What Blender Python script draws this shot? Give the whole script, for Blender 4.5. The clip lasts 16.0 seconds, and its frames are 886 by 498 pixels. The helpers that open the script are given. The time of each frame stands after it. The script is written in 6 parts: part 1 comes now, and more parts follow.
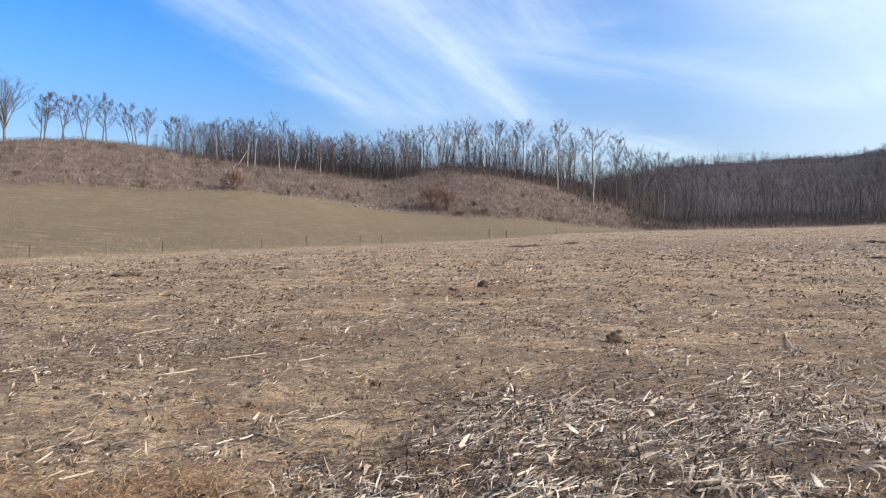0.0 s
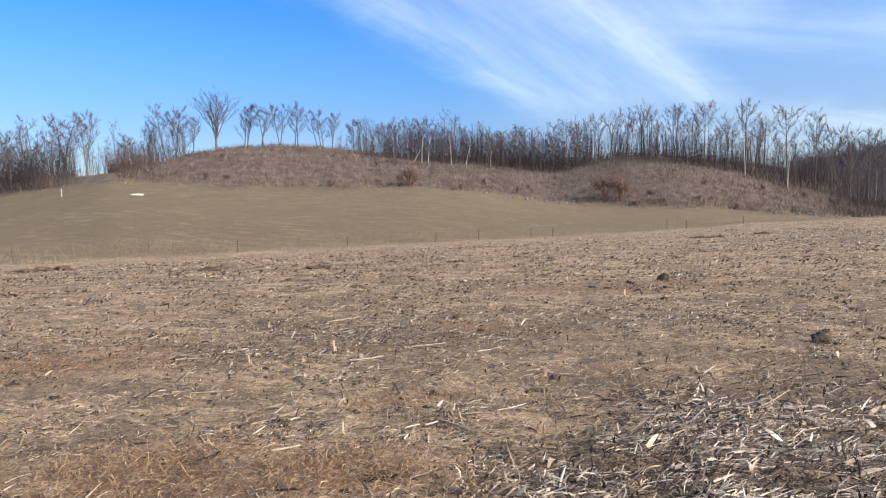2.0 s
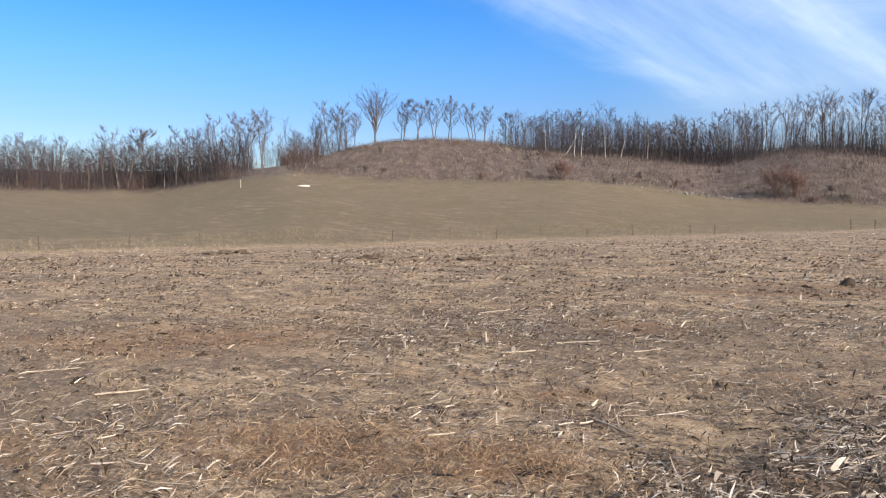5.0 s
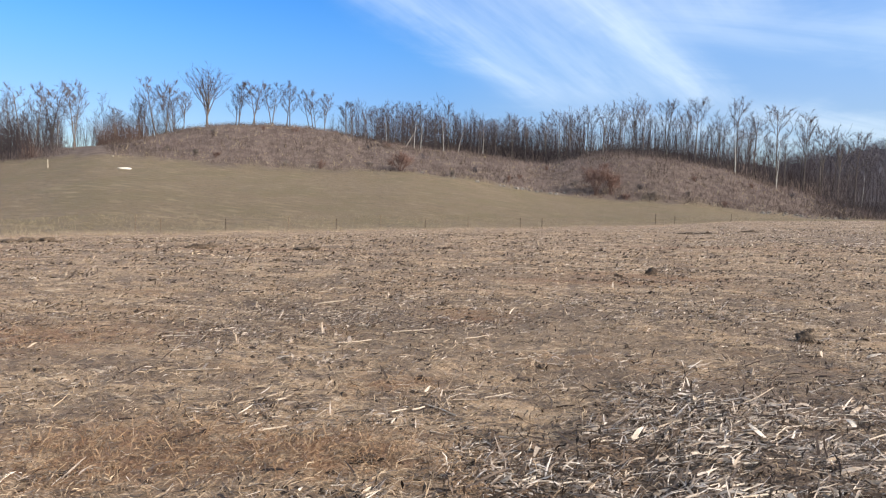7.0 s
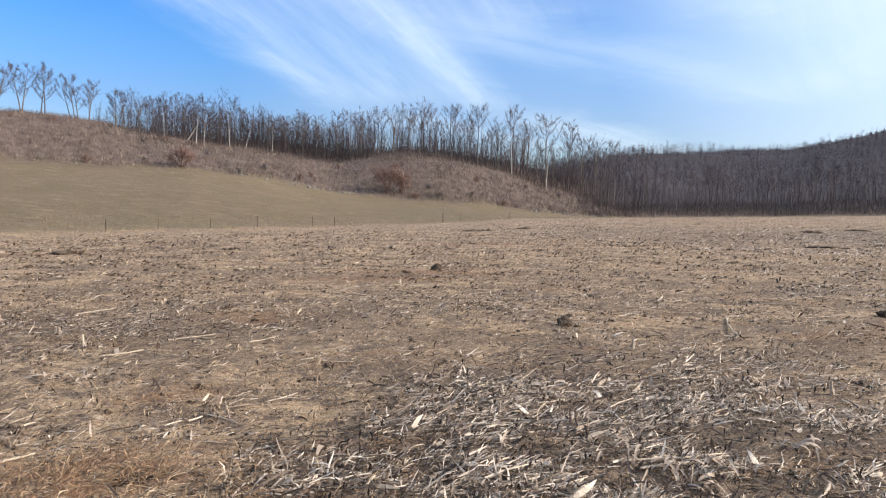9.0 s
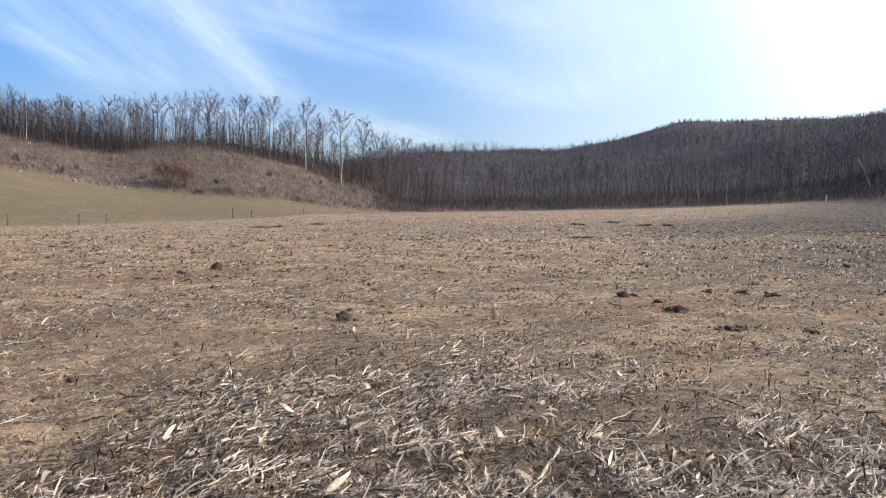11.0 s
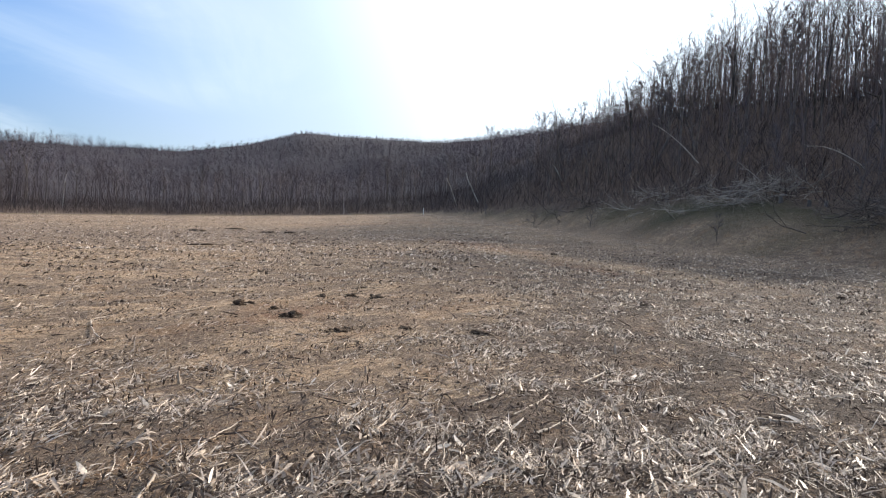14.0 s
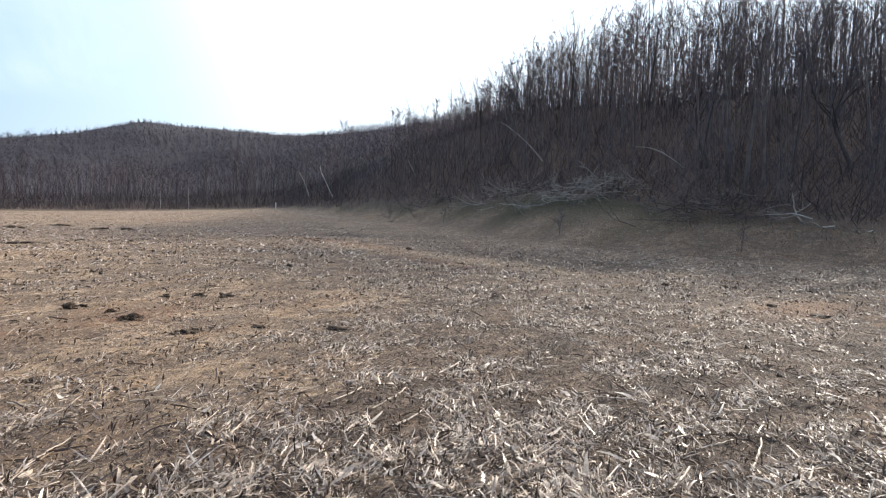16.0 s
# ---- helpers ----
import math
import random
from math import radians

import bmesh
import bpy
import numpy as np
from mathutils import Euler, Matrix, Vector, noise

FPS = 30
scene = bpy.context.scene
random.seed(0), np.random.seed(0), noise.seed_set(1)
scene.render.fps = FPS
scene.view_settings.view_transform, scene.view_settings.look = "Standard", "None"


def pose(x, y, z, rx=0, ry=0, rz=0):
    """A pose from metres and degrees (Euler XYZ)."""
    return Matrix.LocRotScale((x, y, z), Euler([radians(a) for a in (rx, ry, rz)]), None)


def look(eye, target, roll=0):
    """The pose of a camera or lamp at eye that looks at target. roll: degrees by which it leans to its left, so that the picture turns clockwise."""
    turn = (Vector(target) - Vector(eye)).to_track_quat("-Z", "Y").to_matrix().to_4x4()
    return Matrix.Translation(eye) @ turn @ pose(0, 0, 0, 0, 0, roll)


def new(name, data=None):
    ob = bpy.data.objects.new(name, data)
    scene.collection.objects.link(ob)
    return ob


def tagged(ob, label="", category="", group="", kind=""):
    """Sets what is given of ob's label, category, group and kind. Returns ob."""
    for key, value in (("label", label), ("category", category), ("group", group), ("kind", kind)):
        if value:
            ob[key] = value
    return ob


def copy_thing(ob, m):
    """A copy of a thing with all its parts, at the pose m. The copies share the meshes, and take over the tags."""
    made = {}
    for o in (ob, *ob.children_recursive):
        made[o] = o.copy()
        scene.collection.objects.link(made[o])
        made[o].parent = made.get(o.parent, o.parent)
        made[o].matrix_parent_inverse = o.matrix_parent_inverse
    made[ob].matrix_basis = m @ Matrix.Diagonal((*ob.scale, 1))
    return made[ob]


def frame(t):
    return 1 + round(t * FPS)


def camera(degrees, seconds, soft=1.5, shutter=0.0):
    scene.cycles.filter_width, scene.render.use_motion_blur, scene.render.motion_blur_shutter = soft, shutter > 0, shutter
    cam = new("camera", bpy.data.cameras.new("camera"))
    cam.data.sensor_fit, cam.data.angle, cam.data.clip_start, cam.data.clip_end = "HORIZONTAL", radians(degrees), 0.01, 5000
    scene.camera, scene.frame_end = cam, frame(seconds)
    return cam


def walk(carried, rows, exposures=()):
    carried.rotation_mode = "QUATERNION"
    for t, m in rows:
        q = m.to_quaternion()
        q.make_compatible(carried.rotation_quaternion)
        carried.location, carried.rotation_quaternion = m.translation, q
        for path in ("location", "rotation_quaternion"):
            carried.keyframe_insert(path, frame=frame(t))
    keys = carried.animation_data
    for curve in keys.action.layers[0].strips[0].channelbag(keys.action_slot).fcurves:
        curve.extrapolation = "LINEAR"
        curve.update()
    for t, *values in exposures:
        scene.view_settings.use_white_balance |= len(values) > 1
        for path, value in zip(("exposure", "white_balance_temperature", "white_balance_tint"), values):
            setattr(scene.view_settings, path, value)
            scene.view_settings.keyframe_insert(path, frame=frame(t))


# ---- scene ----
# ---- camera and its walk ----
cam = camera(68.2, 16.0, 1.2)
METRES, EYE = 0.776, 1.5
ROWS = [
    (0.0, 0.0, 0.0, 0.0, 0.02, -2.72, -0.38),
    (0.5, -0.0119, 0.0141, -0.0048, 3.54, -2.83, -0.24),
    (1.0, -0.039, 0.0194, -0.0039, 7.14, -3.02, -0.17),
    (1.5, -0.0619, 0.0183, -0.0064, 10.84, -3.15, 0.45),
    (2.0, -0.0884, 0.011, -0.0057, 14.8, -3.29, 0.88),
    (2.5, -0.1193, 0.0124, -0.0044, 19.38, -3.35, 0.81),
    (3.0, -0.1421, 0.0095, -0.0052, 23.98, -3.41, 0.83),
    (3.5, -0.1548, 0.0032, -0.0058, 27.55, -3.52, 0.46),
    (3.7, -0.157, 0.0028, -0.006, 28.19, -3.6, 0.36),
    (5.8, -0.186, 0.0085, -0.006, 26.6, -4.32, -1.0),
    (6.0, -0.1824, 0.0104, -0.0063, 23.76, -4.36, -1.07),
    (6.5, -0.1633, 0.0182, -0.0107, 17.65, -4.41, -1.26),
    (7.0, -0.137, 0.0178, -0.0113, 13.94, -4.47, -1.38),
    (7.5, -0.1087, 0.014, -0.0082, 9.96, -4.39, -1.55),
    (8.0, -0.0808, 0.0042, -0.0068, 5.68, -4.25, -1.52),
    (8.5, -0.0561, -0.0045, -0.0093, 0.91, -4.13, -1.57),
    (8.7, -0.044, -0.0085, -0.0093, -1.18, -4.11, -1.57),
    (10.8, 0.245, -0.057, -0.0055, -19.3, -4.13, -1.44),
    (11.0, 0.2924, -0.0743, -0.0047, -21.66, -4.04, -1.46),
    (11.5, 0.4183, -0.1301, 0.0024, -27.3, -3.83, -1.74),
    (12.0, 0.4574, -0.16, 0.0084, -33.3, -3.36, -1.84),
    (12.5, 0.458, -0.1355, 0.0104, -41.08, -2.86, -1.85),
    (13.0, 0.455, -0.1119, 0.0091, -47.65, -2.38, -2.05),
    (13.5, 0.4555, -0.1124, 0.0086, -50.44, -2.19, -2.6),
    (14.0, 0.4627, -0.1237, 0.0085, -53.65, -2.18, -2.98),
    (14.5, 0.4597, -0.1334, 0.0088, -56.93, -2.26, -2.9),
    (15.0, 0.4503, -0.1376, 0.0095, -60.1, -2.26, -2.89),
    (15.5, 0.4435, -0.1354, 0.0086, -63.36, -2.17, -2.88),
    (16.0, 0.4364, -0.1262, 0.0087, -66.27, -2.0, -2.72),
]
EXPOSURES = [(0.0, 0.53), (8.7, 0.51), (11.0, 0.51), (13.0, 0.40), (14.5, 0.48), (16.0, 0.59)]
walk(cam, [(t, pose(METRES * x, METRES * y, EYE + METRES * z, 90 + pitch, roll, yaw)) for t, x, y, z, yaw, pitch, roll in ROWS], EXPOSURES)

# ---- light ----
SUN_BEARING, SUN_HEIGHT = 103.0, 25.5


def way(bearing, height=0.0):
    """A unit vector; bearing clockwise from +y, height above level, in degrees."""
    b, h = radians(bearing), radians(height)
    return Vector((math.sin(b) * math.cos(h), math.cos(b) * math.cos(h), math.sin(h)))


class Nodes:
    """A short hand for node trees."""

    def __init__(self, tree):
        self.tree = tree
        tree.nodes.clear()

    def add(self, kind, values=None, **settings):
        node = self.tree.nodes.new(kind)
        for key, value in settings.items():
            setattr(node, key, value)
        for key, value in (values or {}).items():
            if isinstance(value, bpy.types.NodeSocket):
                self.tree.links.new(value, node.inputs[key])
            else:
                node.inputs[key].default_value = value
        return node

    def math(self, op, a, b=0.0, c=0.0, clamp=False):
        return self.add("ShaderNodeMath", {0: a, 1: b, 2: c}, operation=op, use_clamp=clamp).outputs[0]

    def ramp(self, value, low, high, a=0.0, b=1.0):
        return self.add("ShaderNodeMapRange", {0: value, 1: low, 2: high, 3: a, 4: b}, interpolation_type="SMOOTHSTEP").outputs[0]

    def noise(self, vector, scale, detail=4.0, rough=0.55, warp=0.0):
        return self.add("ShaderNodeTexNoise", {"Vector": vector, "Scale": scale, "Detail": detail, "Roughness": rough, "Distortion": warp}).outputs["Fac"]

    def mix(self, factor, a, b):
        node = self.add("ShaderNodeMix", {0: factor}, data_type="RGBA")
        for socket, value in ((node.inputs[6], a), (node.inputs[7], b)):
            if isinstance(value, bpy.types.NodeSocket):
                self.tree.links.new(value, socket)
            else:
                socket.default_value = (*value, 1.0)
        return node.outputs[2]

    def scaled(self, vector, scale, turn=0.0):
        return self.add("ShaderNodeMapping", {"Vector": vector, "Rotation": (0, 0, radians(turn)), "Scale": scale}).outputs[0]


world = bpy.data.worlds.new("sky")
scene.world = world
world.use_nodes = True
n = Nodes(world.node_tree)
sky = n.add("ShaderNodeTexSky", sky_type="NISHITA", sun_disc=False, sun_elevation=radians(SUN_HEIGHT), sun_rotation=radians(SUN_BEARING),
            air_density=1.0, dust_density=0.1, ozone_density=4.0)
ray = n.add("ShaderNodeTexCoord").outputs["Generated"]
part_z = n.add("ShaderNodeSeparateXYZ", {0: ray})
lift = n.math("ADD", n.math("MAXIMUM", part_z.outputs[2], 0.0), 0.10)
flat = n.add("ShaderNodeCombineXYZ", {0: n.math("DIVIDE", part_z.outputs[0], lift), 1: n.math("DIVIDE", part_z.outputs[1], lift), 2: 0.0}).outputs[0]
# cirrus bands, each from one place of the level cloud sheet to another: start, end, half width, density, softness along
grain = n.noise(flat, 1.1, 5.0, 0.62, 0.8)
east = n.add("ShaderNodeVectorMath", {0: ray, 1: way(92.0, 30.0)}, operation="DOT_PRODUCT").outputs["Value"]
cover = n.math("MAXIMUM", n.ramp(east, -0.32, 0.12, 0.0, 0.2), n.ramp(east, 0.13, 0.90, 0.06, 0.94))
# unseen cloud overhead, added to make the fill light whiter and brighter
cover = n.math("MAXIMUM", cover, n.ramp(part_z.outputs[2], 0.36, 0.62, 0.0, 0.75))


def cirrus(a, b, wide, dense, spread=0.5):
    a, b = Vector((*a, 0)), Vector((*b, 0))
    long = (b - a).length
    d = (b - a) / long
    rel = n.add("ShaderNodeVectorMath", {0: flat, 1: a}, operation="SUBTRACT").outputs[0]
    lengthwise = n.add("ShaderNodeVectorMath", {0: rel, 1: d}, operation="DOT_PRODUCT").outputs["Value"]
    across = n.add("ShaderNodeVectorMath", {0: rel, 1: Vector((-d.y, d.x, 0))}, operation="DOT_PRODUCT").outputs["Value"]
    frayed = n.math("ADD", across, n.math("MULTIPLY", n.math("SUBTRACT", grain, 0.5), wide * 2.6))
    body = n.ramp(n.math("ABSOLUTE", frayed), wide * -0.2, wide * 1.7, 1.0, 0.0)
    ends = n.math("MULTIPLY", n.ramp(lengthwise, -spread, spread * 0.3), n.ramp(lengthwise, long - spread * 0.3, long + spread, 1.0, 0.0))
    fibre = n.noise(n.add("ShaderNodeCombineXYZ", {0: n.math("MULTIPLY", lengthwise, 0.9), 1: n.math("MULTIPLY", across, 7.0), 2: a.x}).outputs[0], 1.0, 4.0, 0.6)
    return n.math("MULTIPLY", n.math("MULTIPLY", body, ends), n.math("MULTIPLY", n.ramp(fibre, 0.25, 0.7, 0.35, 1.0), dense * 0.85))


for band in (((-0.98, 1.6), (-0.40, 3.9), 0.20, 0.42), ((-0.55, 2.0), (-0.02, 3.9), 0.34, 0.34), ((-0.32, 2.0), (0.52, 3.95), 0.17, 0.62), ((-0.05, 1.7), (0.35, 2.6), 0.32, 0.40),
             ((0.25, 2.75), (1.95, 3.34), 0.24, 0.30), ((1.0, 4.3), (2.4, 5.4), 0.26, 0.50), ((-0.1, 4.4), (1.2, 5.2), 0.2, 0.3), ((0.5, 1.7), (1.4, 2.2), 0.25, 0.35), ((1.5, 2.2), (2.2, 3.0), 0.35, 0.4)):
    cover = n.math("ADD", cover, n.math("MULTIPLY", n.math("SUBTRACT", 1.0, cover), cirrus(*band)))
bright = n.ramp(east, 0.62, 0.93, 6.5, 12.5)
cloud = n.add("ShaderNodeVectorMath", {0: (0.86, 0.985, 1.09), "Scale": bright}, operation="SCALE").outputs[0]
deep = n.add("ShaderNodeHueSaturation", {"Hue": n.ramp(part_z.outputs[2], 0.02, 0.22, 0.532, 0.511), "Saturation": n.ramp(part_z.outputs[2], 0.04, 0.38, 1.28, 1.42), "Color": sky.outputs[0]}).outputs[0]
deep = n.add("ShaderNodeVectorMath", {0: deep, "Scale": n.ramp(part_z.outputs[2], 0.0, 0.3, 0.66, 1.14)}, operation="SCALE").outputs[0]
mixed = n.mix(cover, deep, cloud)
back = n.add("ShaderNodeBackground", {"Color": mixed, "Strength": 0.125})
n.add("ShaderNodeOutputWorld", {"Surface": back.outputs[0]})

lamp = bpy.data.lights.new("sun", "SUN")
lamp.energy, lamp.angle, lamp.color = 5.0, radians(0.53), (1.0, 0.91, 0.79)
sun = new("sun", lamp)
sun.matrix_basis = look(way(SUN_BEARING, SUN_HEIGHT) * 300, (0, 0, 0))


# ---- materials ----
def material(name, build, roughness=0.85, leaf=0.0, gloss=0.2):
    """A node material; build(n, where) gives the base colour and a height for the bump, in metres. leaf: the share of light that passes through."""
    m = bpy.data.materials.new(name)
    m.use_nodes = True
    n = Nodes(m.node_tree)
    where = n.add("ShaderNodeNewGeometry").outputs["Position"]
    colour, height = build(n, where)
    shader = n.add("ShaderNodeBsdfPrincipled", {"Roughness": roughness, "Specular IOR Level": gloss})
    if isinstance(colour, bpy.types.NodeSocket):
        m.node_tree.links.new(colour, shader.inputs["Base Color"])
    else:
        shader.inputs["Base Color"].default_value = (*colour, 1)
    if height is not None:
        bump = n.add("ShaderNodeBump", {"Height": height, "Strength": 1.0, "Distance": 1.0})
        m.node_tree.links.new(bump.outputs[0], shader.inputs["Normal"])
    surface = shader.outputs[0]
    if leaf:
        glow = n.add("ShaderNodeBsdfTranslucent", {"Color": colour})
        surface = n.add("ShaderNodeMixShader", {0: leaf, 1: surface, 2: glow.outputs[0]}).outputs[0]
    n.add("ShaderNodeOutputMaterial", {"Surface": surface})
    return m


def ground_colour(n, p):
    zone = {k: n.add("ShaderNodeAttribute", attribute_name=k).outputs["Fac"] for k in ("pasture", "turf", "brush", "litter", "hill", "straw", "rust", "tilth_shade")}
    fine, mid, wide = n.noise(p, 34.0, 5.0, 0.65), n.noise(p, 5.0, 5.0, 0.6), n.noise(p, 0.42, 4.0)
    soil = n.mix(n.ramp(fine, 0.3, 0.7), (0.113, 0.078, 0.057), (0.237, 0.165, 0.122))
    field, shreds = soil, fine
    tufty, ragged = n.noise(n.scaled(p, (1.6, 3.4, 1.6), 20.0), 1.0, 6.0, 0.72, 0.5), n.noise(n.scaled(p, (5.0, 11.0, 5.0), 20.0), 1.0, 5.0, 0.7, 0.5)
    mottle = n.math("SUBTRACT", n.math("ADD", tufty, ragged), 1.0)
    # litter in three directions, strand over strand
    for turn, dark, light, gate in ((20.0, (0.202, 0.144, 0.095), (0.404, 0.293, 0.195), 0.49), (-35.0, (0.283, 0.192, 0.115), (0.545, 0.389, 0.245), 0.51), (72.0, (0.353, 0.250, 0.155), (0.687, 0.514, 0.355), 0.545)):
        strand = n.noise(n.scaled(p, (11.0, 85.0, 20.0), turn), 1.0, 3.0, 0.6, 0.6)
        tone = n.mix(n.ramp(n.noise(p, 17.0, 2.0), 0.3, 0.7), dark, light)
        share = n.math("ADD", n.math("MULTIPLY_ADD", zone["straw"], 0.16, -0.12), n.math("MULTIPLY", mottle, 0.5))
        field = n.mix(n.ramp(n.math("ADD", strand, share), gate, gate + 0.035), field, tone)
        shreds = n.math("MAXIMUM", shreds, strand)
    mat_grass = n.mix(n.ramp(n.noise(n.scaled(p, (60.0, 160.0, 60.0), 40.0), 1.0, 3.0, 0.7), 0.35, 0.65), (0.242, 0.156, 0.095), (0.505, 0.346, 0.220))
    field = n.mix(n.ramp(n.math("MULTIPLY", zone["straw"], n.math("ADD", n.math("MULTIPLY", mottle, 2.2), 0.95)), 0.2, 1.1, 0.0, 0.8), field, mat_grass)
    field = n.mix(n.ramp(mottle, -0.15, 0.02, 0.85, 0.0), field, soil)
    blotch = n.noise(p, 0.9, 4.0, 0.62, 0.4)
    field = n.mix(n.ramp(blotch, 0.42, 0.50, 0.75, 0.0), field, soil)
    smear = n.noise(n.scaled(p, (0.35, 0.75, 0.35), 20.0), 1.0, 6.0, 0.68, 0.5)
    field = n.mix(n.ramp(smear, 0.36, 0.46, 0.7, 0.0), field, n.mix(fine, (0.086, 0.056, 0.038), (0.192, 0.130, 0.090)))
    flecks = n.noise(n.scaled(p, (2.5, 6.0, 2.5), 20.0), 1.0, 7.0, 0.8)
    field = n.mix(n.ramp(flecks, 0.57, 0.62, 0.0, 0.8), field, (0.606, 0.461, 0.330))
    field = n.mix(n.ramp(flecks, 0.385, 0.43, 0.8, 0.0), field, (0.071, 0.048, 0.036))
    # broad drifts: greyer trash, warmer matted grass, a rusty tinge of weeds
    drift, stain = n.noise(n.scaled(p, (0.16, 0.5, 0.2), 24.0), 1.0, 5.0, 0.6, 0.8), n.noise(n.scaled(p, (0.35, 1.1, 0.35), 24.0), 1.0, 5.0, 0.65, 0.6)
    field = n.mix(n.ramp(drift, 0.47, 0.60, 0.0, 0.65), field, n.mix(fine, (0.121, 0.082, 0.058), (0.242, 0.173, 0.125)))
    field = n.mix(n.ramp(stain, 0.53, 0.66, 0.0, 0.7), field, n.mix(fine, (0.172, 0.096, 0.055), (0.364, 0.226, 0.130)))
    rust = n.mix(fine, (0.157, 0.082, 0.047), (0.353, 0.206, 0.130))
    field = n.mix(n.math("MULTIPLY", zone["rust"], n.ramp(mid, 0.36, 0.6)), field, rust)
    # darker eastern tilth, the shade of gaps between husks put into its colour
    field = n.mix(n.math("MULTIPLY", zone["tilth_shade"], n.ramp(n.noise(p, 1.3, 5.0, 0.65, 0.4), 0.35, 0.62, 0.92, 0.3)), field, n.mix(fine, (0.036, 0.025, 0.019), (0.084, 0.059, 0.046)))
    blades = n.noise(n.scaled(p, (1.6, 6.0, 1.6), -15.0), 1.0, 5.0, 0.7)
    grass = n.mix(n.ramp(blades, 0.3, 0.7), (0.106, 0.075, 0.047), (0.19, 0.137, 0.087))
    grass = n.mix(n.ramp(n.noise(p, 0.09, 6.0, 0.65), 0.40, 0.64), grass, (0.135, 0.101, 0.059))
    grass = n.mix(n.ramp(n.noise(n.scaled(p, (0.25, 0.8, 0.3), 12.0), 1.0, 5.0, 0.7), 0.52, 0.70, 0.0, 0.55), grass, (0.275, 0.207, 0.13))
    grass = n.mix(n.ramp(n.noise(p, 0.7, 5.0, 0.7), 0.34, 0.44, 0.5, 0.0), grass, (0.09, 0.068, 0.042))
    bank = n.mix(n.ramp(n.noise(p, 0.5, 5.0, 0.65), 0.35, 0.66), (0.080, 0.056, 0.048), (0.150, 0.109, 0.088))
    leaves = n.mix(n.ramp(n.noise(p, 2.2, 6.0, 0.7), 0.3, 0.7), (0.064, 0.042, 0.033), (0.145, 0.098, 0.073))
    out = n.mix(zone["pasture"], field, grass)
    # dull green turf, its colours lowered to carry the woods' shade
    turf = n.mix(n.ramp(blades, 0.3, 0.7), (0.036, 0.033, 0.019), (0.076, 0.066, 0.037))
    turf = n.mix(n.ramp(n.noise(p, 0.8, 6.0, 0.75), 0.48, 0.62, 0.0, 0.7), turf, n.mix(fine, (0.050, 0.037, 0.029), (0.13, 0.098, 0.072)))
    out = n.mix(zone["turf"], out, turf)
    out = n.mix(zone["brush"], out, bank)
    out = n.mix(zone["litter"], out, leaves)
    # wooded hill ground, tinted purple-blue to paint in distance haze
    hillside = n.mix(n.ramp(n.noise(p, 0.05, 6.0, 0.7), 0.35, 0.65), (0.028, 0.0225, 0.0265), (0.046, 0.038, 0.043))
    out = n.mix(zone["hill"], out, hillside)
    height = n.math("ADD", n.math("ADD", n.math("MULTIPLY", mottle, 0.10), n.math("MULTIPLY", mid, 0.05)), n.math("ADD", n.math("MULTIPLY", shreds, 0.03), n.math("MULTIPLY", fine, 0.012)))
    return out, height


def piece_colour(*stops, drift=0.0, span=0.08):
    """Each loose piece takes its own tone among the stops, with grain."""
    def build(n, p):
        own = n.add("ShaderNodeNewGeometry").outputs["Random Per Island"]
        ramp = n.add("ShaderNodeValToRGB", {0: own})
        for i, stop in enumerate(stops):
            e = ramp.color_ramp.elements[i] if i < 2 else ramp.color_ramp.elements.new(1.0)
            e.position, e.color = i / (len(stops) - 1), (*stop, 1)
        grain = n.ramp(n.noise(p, 70.0, 3.0), 0.25, 0.75, 0.72, 1.15)
        if drift:
            grain = n.math("MULTIPLY", grain, n.ramp(n.noise(p, span, 4.0, 0.6), 0.34, 0.66, 1 - drift, 1 + drift))
        return n.add("ShaderNodeVectorMath", {0: ramp.outputs[0], "Scale": grain}, operation="SCALE").outputs[0], None
    return build


def bark_colour(dark, light, own=0.35):
    """Bark in upright flakes; each tree a little lighter or darker."""
    def build(n, p):
        flakes = n.noise(n.scaled(p, (7.0, 7.0, 1.4)), 1.0, 5.0, 0.65)
        blotch = n.noise(p, 0.7, 3.0)
        tone = n.mix(n.ramp(n.math("ADD", n.math("MULTIPLY", flakes, 0.6), n.math("MULTIPLY", blotch, 0.4)), 0.35, 0.65), dark, light)
        vary = n.math("MULTIPLY_ADD", n.add("ShaderNodeObjectInfo").outputs["Random"], 2 * own, 1 - own)
        return n.add("ShaderNodeVectorMath", {0: tone, "Scale": vary}, operation="SCALE").outputs[0], n.math("MULTIPLY", flakes, 0.03)
    return build


def birch_colour(n, p):
    rings = n.noise(n.scaled(p, (1.2, 1.2, 9.0)), 1.0, 4.0, 0.6)
    low = n.noise(p, 1.1, 3.0)
    tone = n.mix(n.ramp(low, 0.35, 0.65), (0.46, 0.43, 0.37), (0.64, 0.61, 0.55))
    return n.mix(n.ramp(rings, 0.60, 0.68), tone, (0.10, 0.085, 0.07)), None


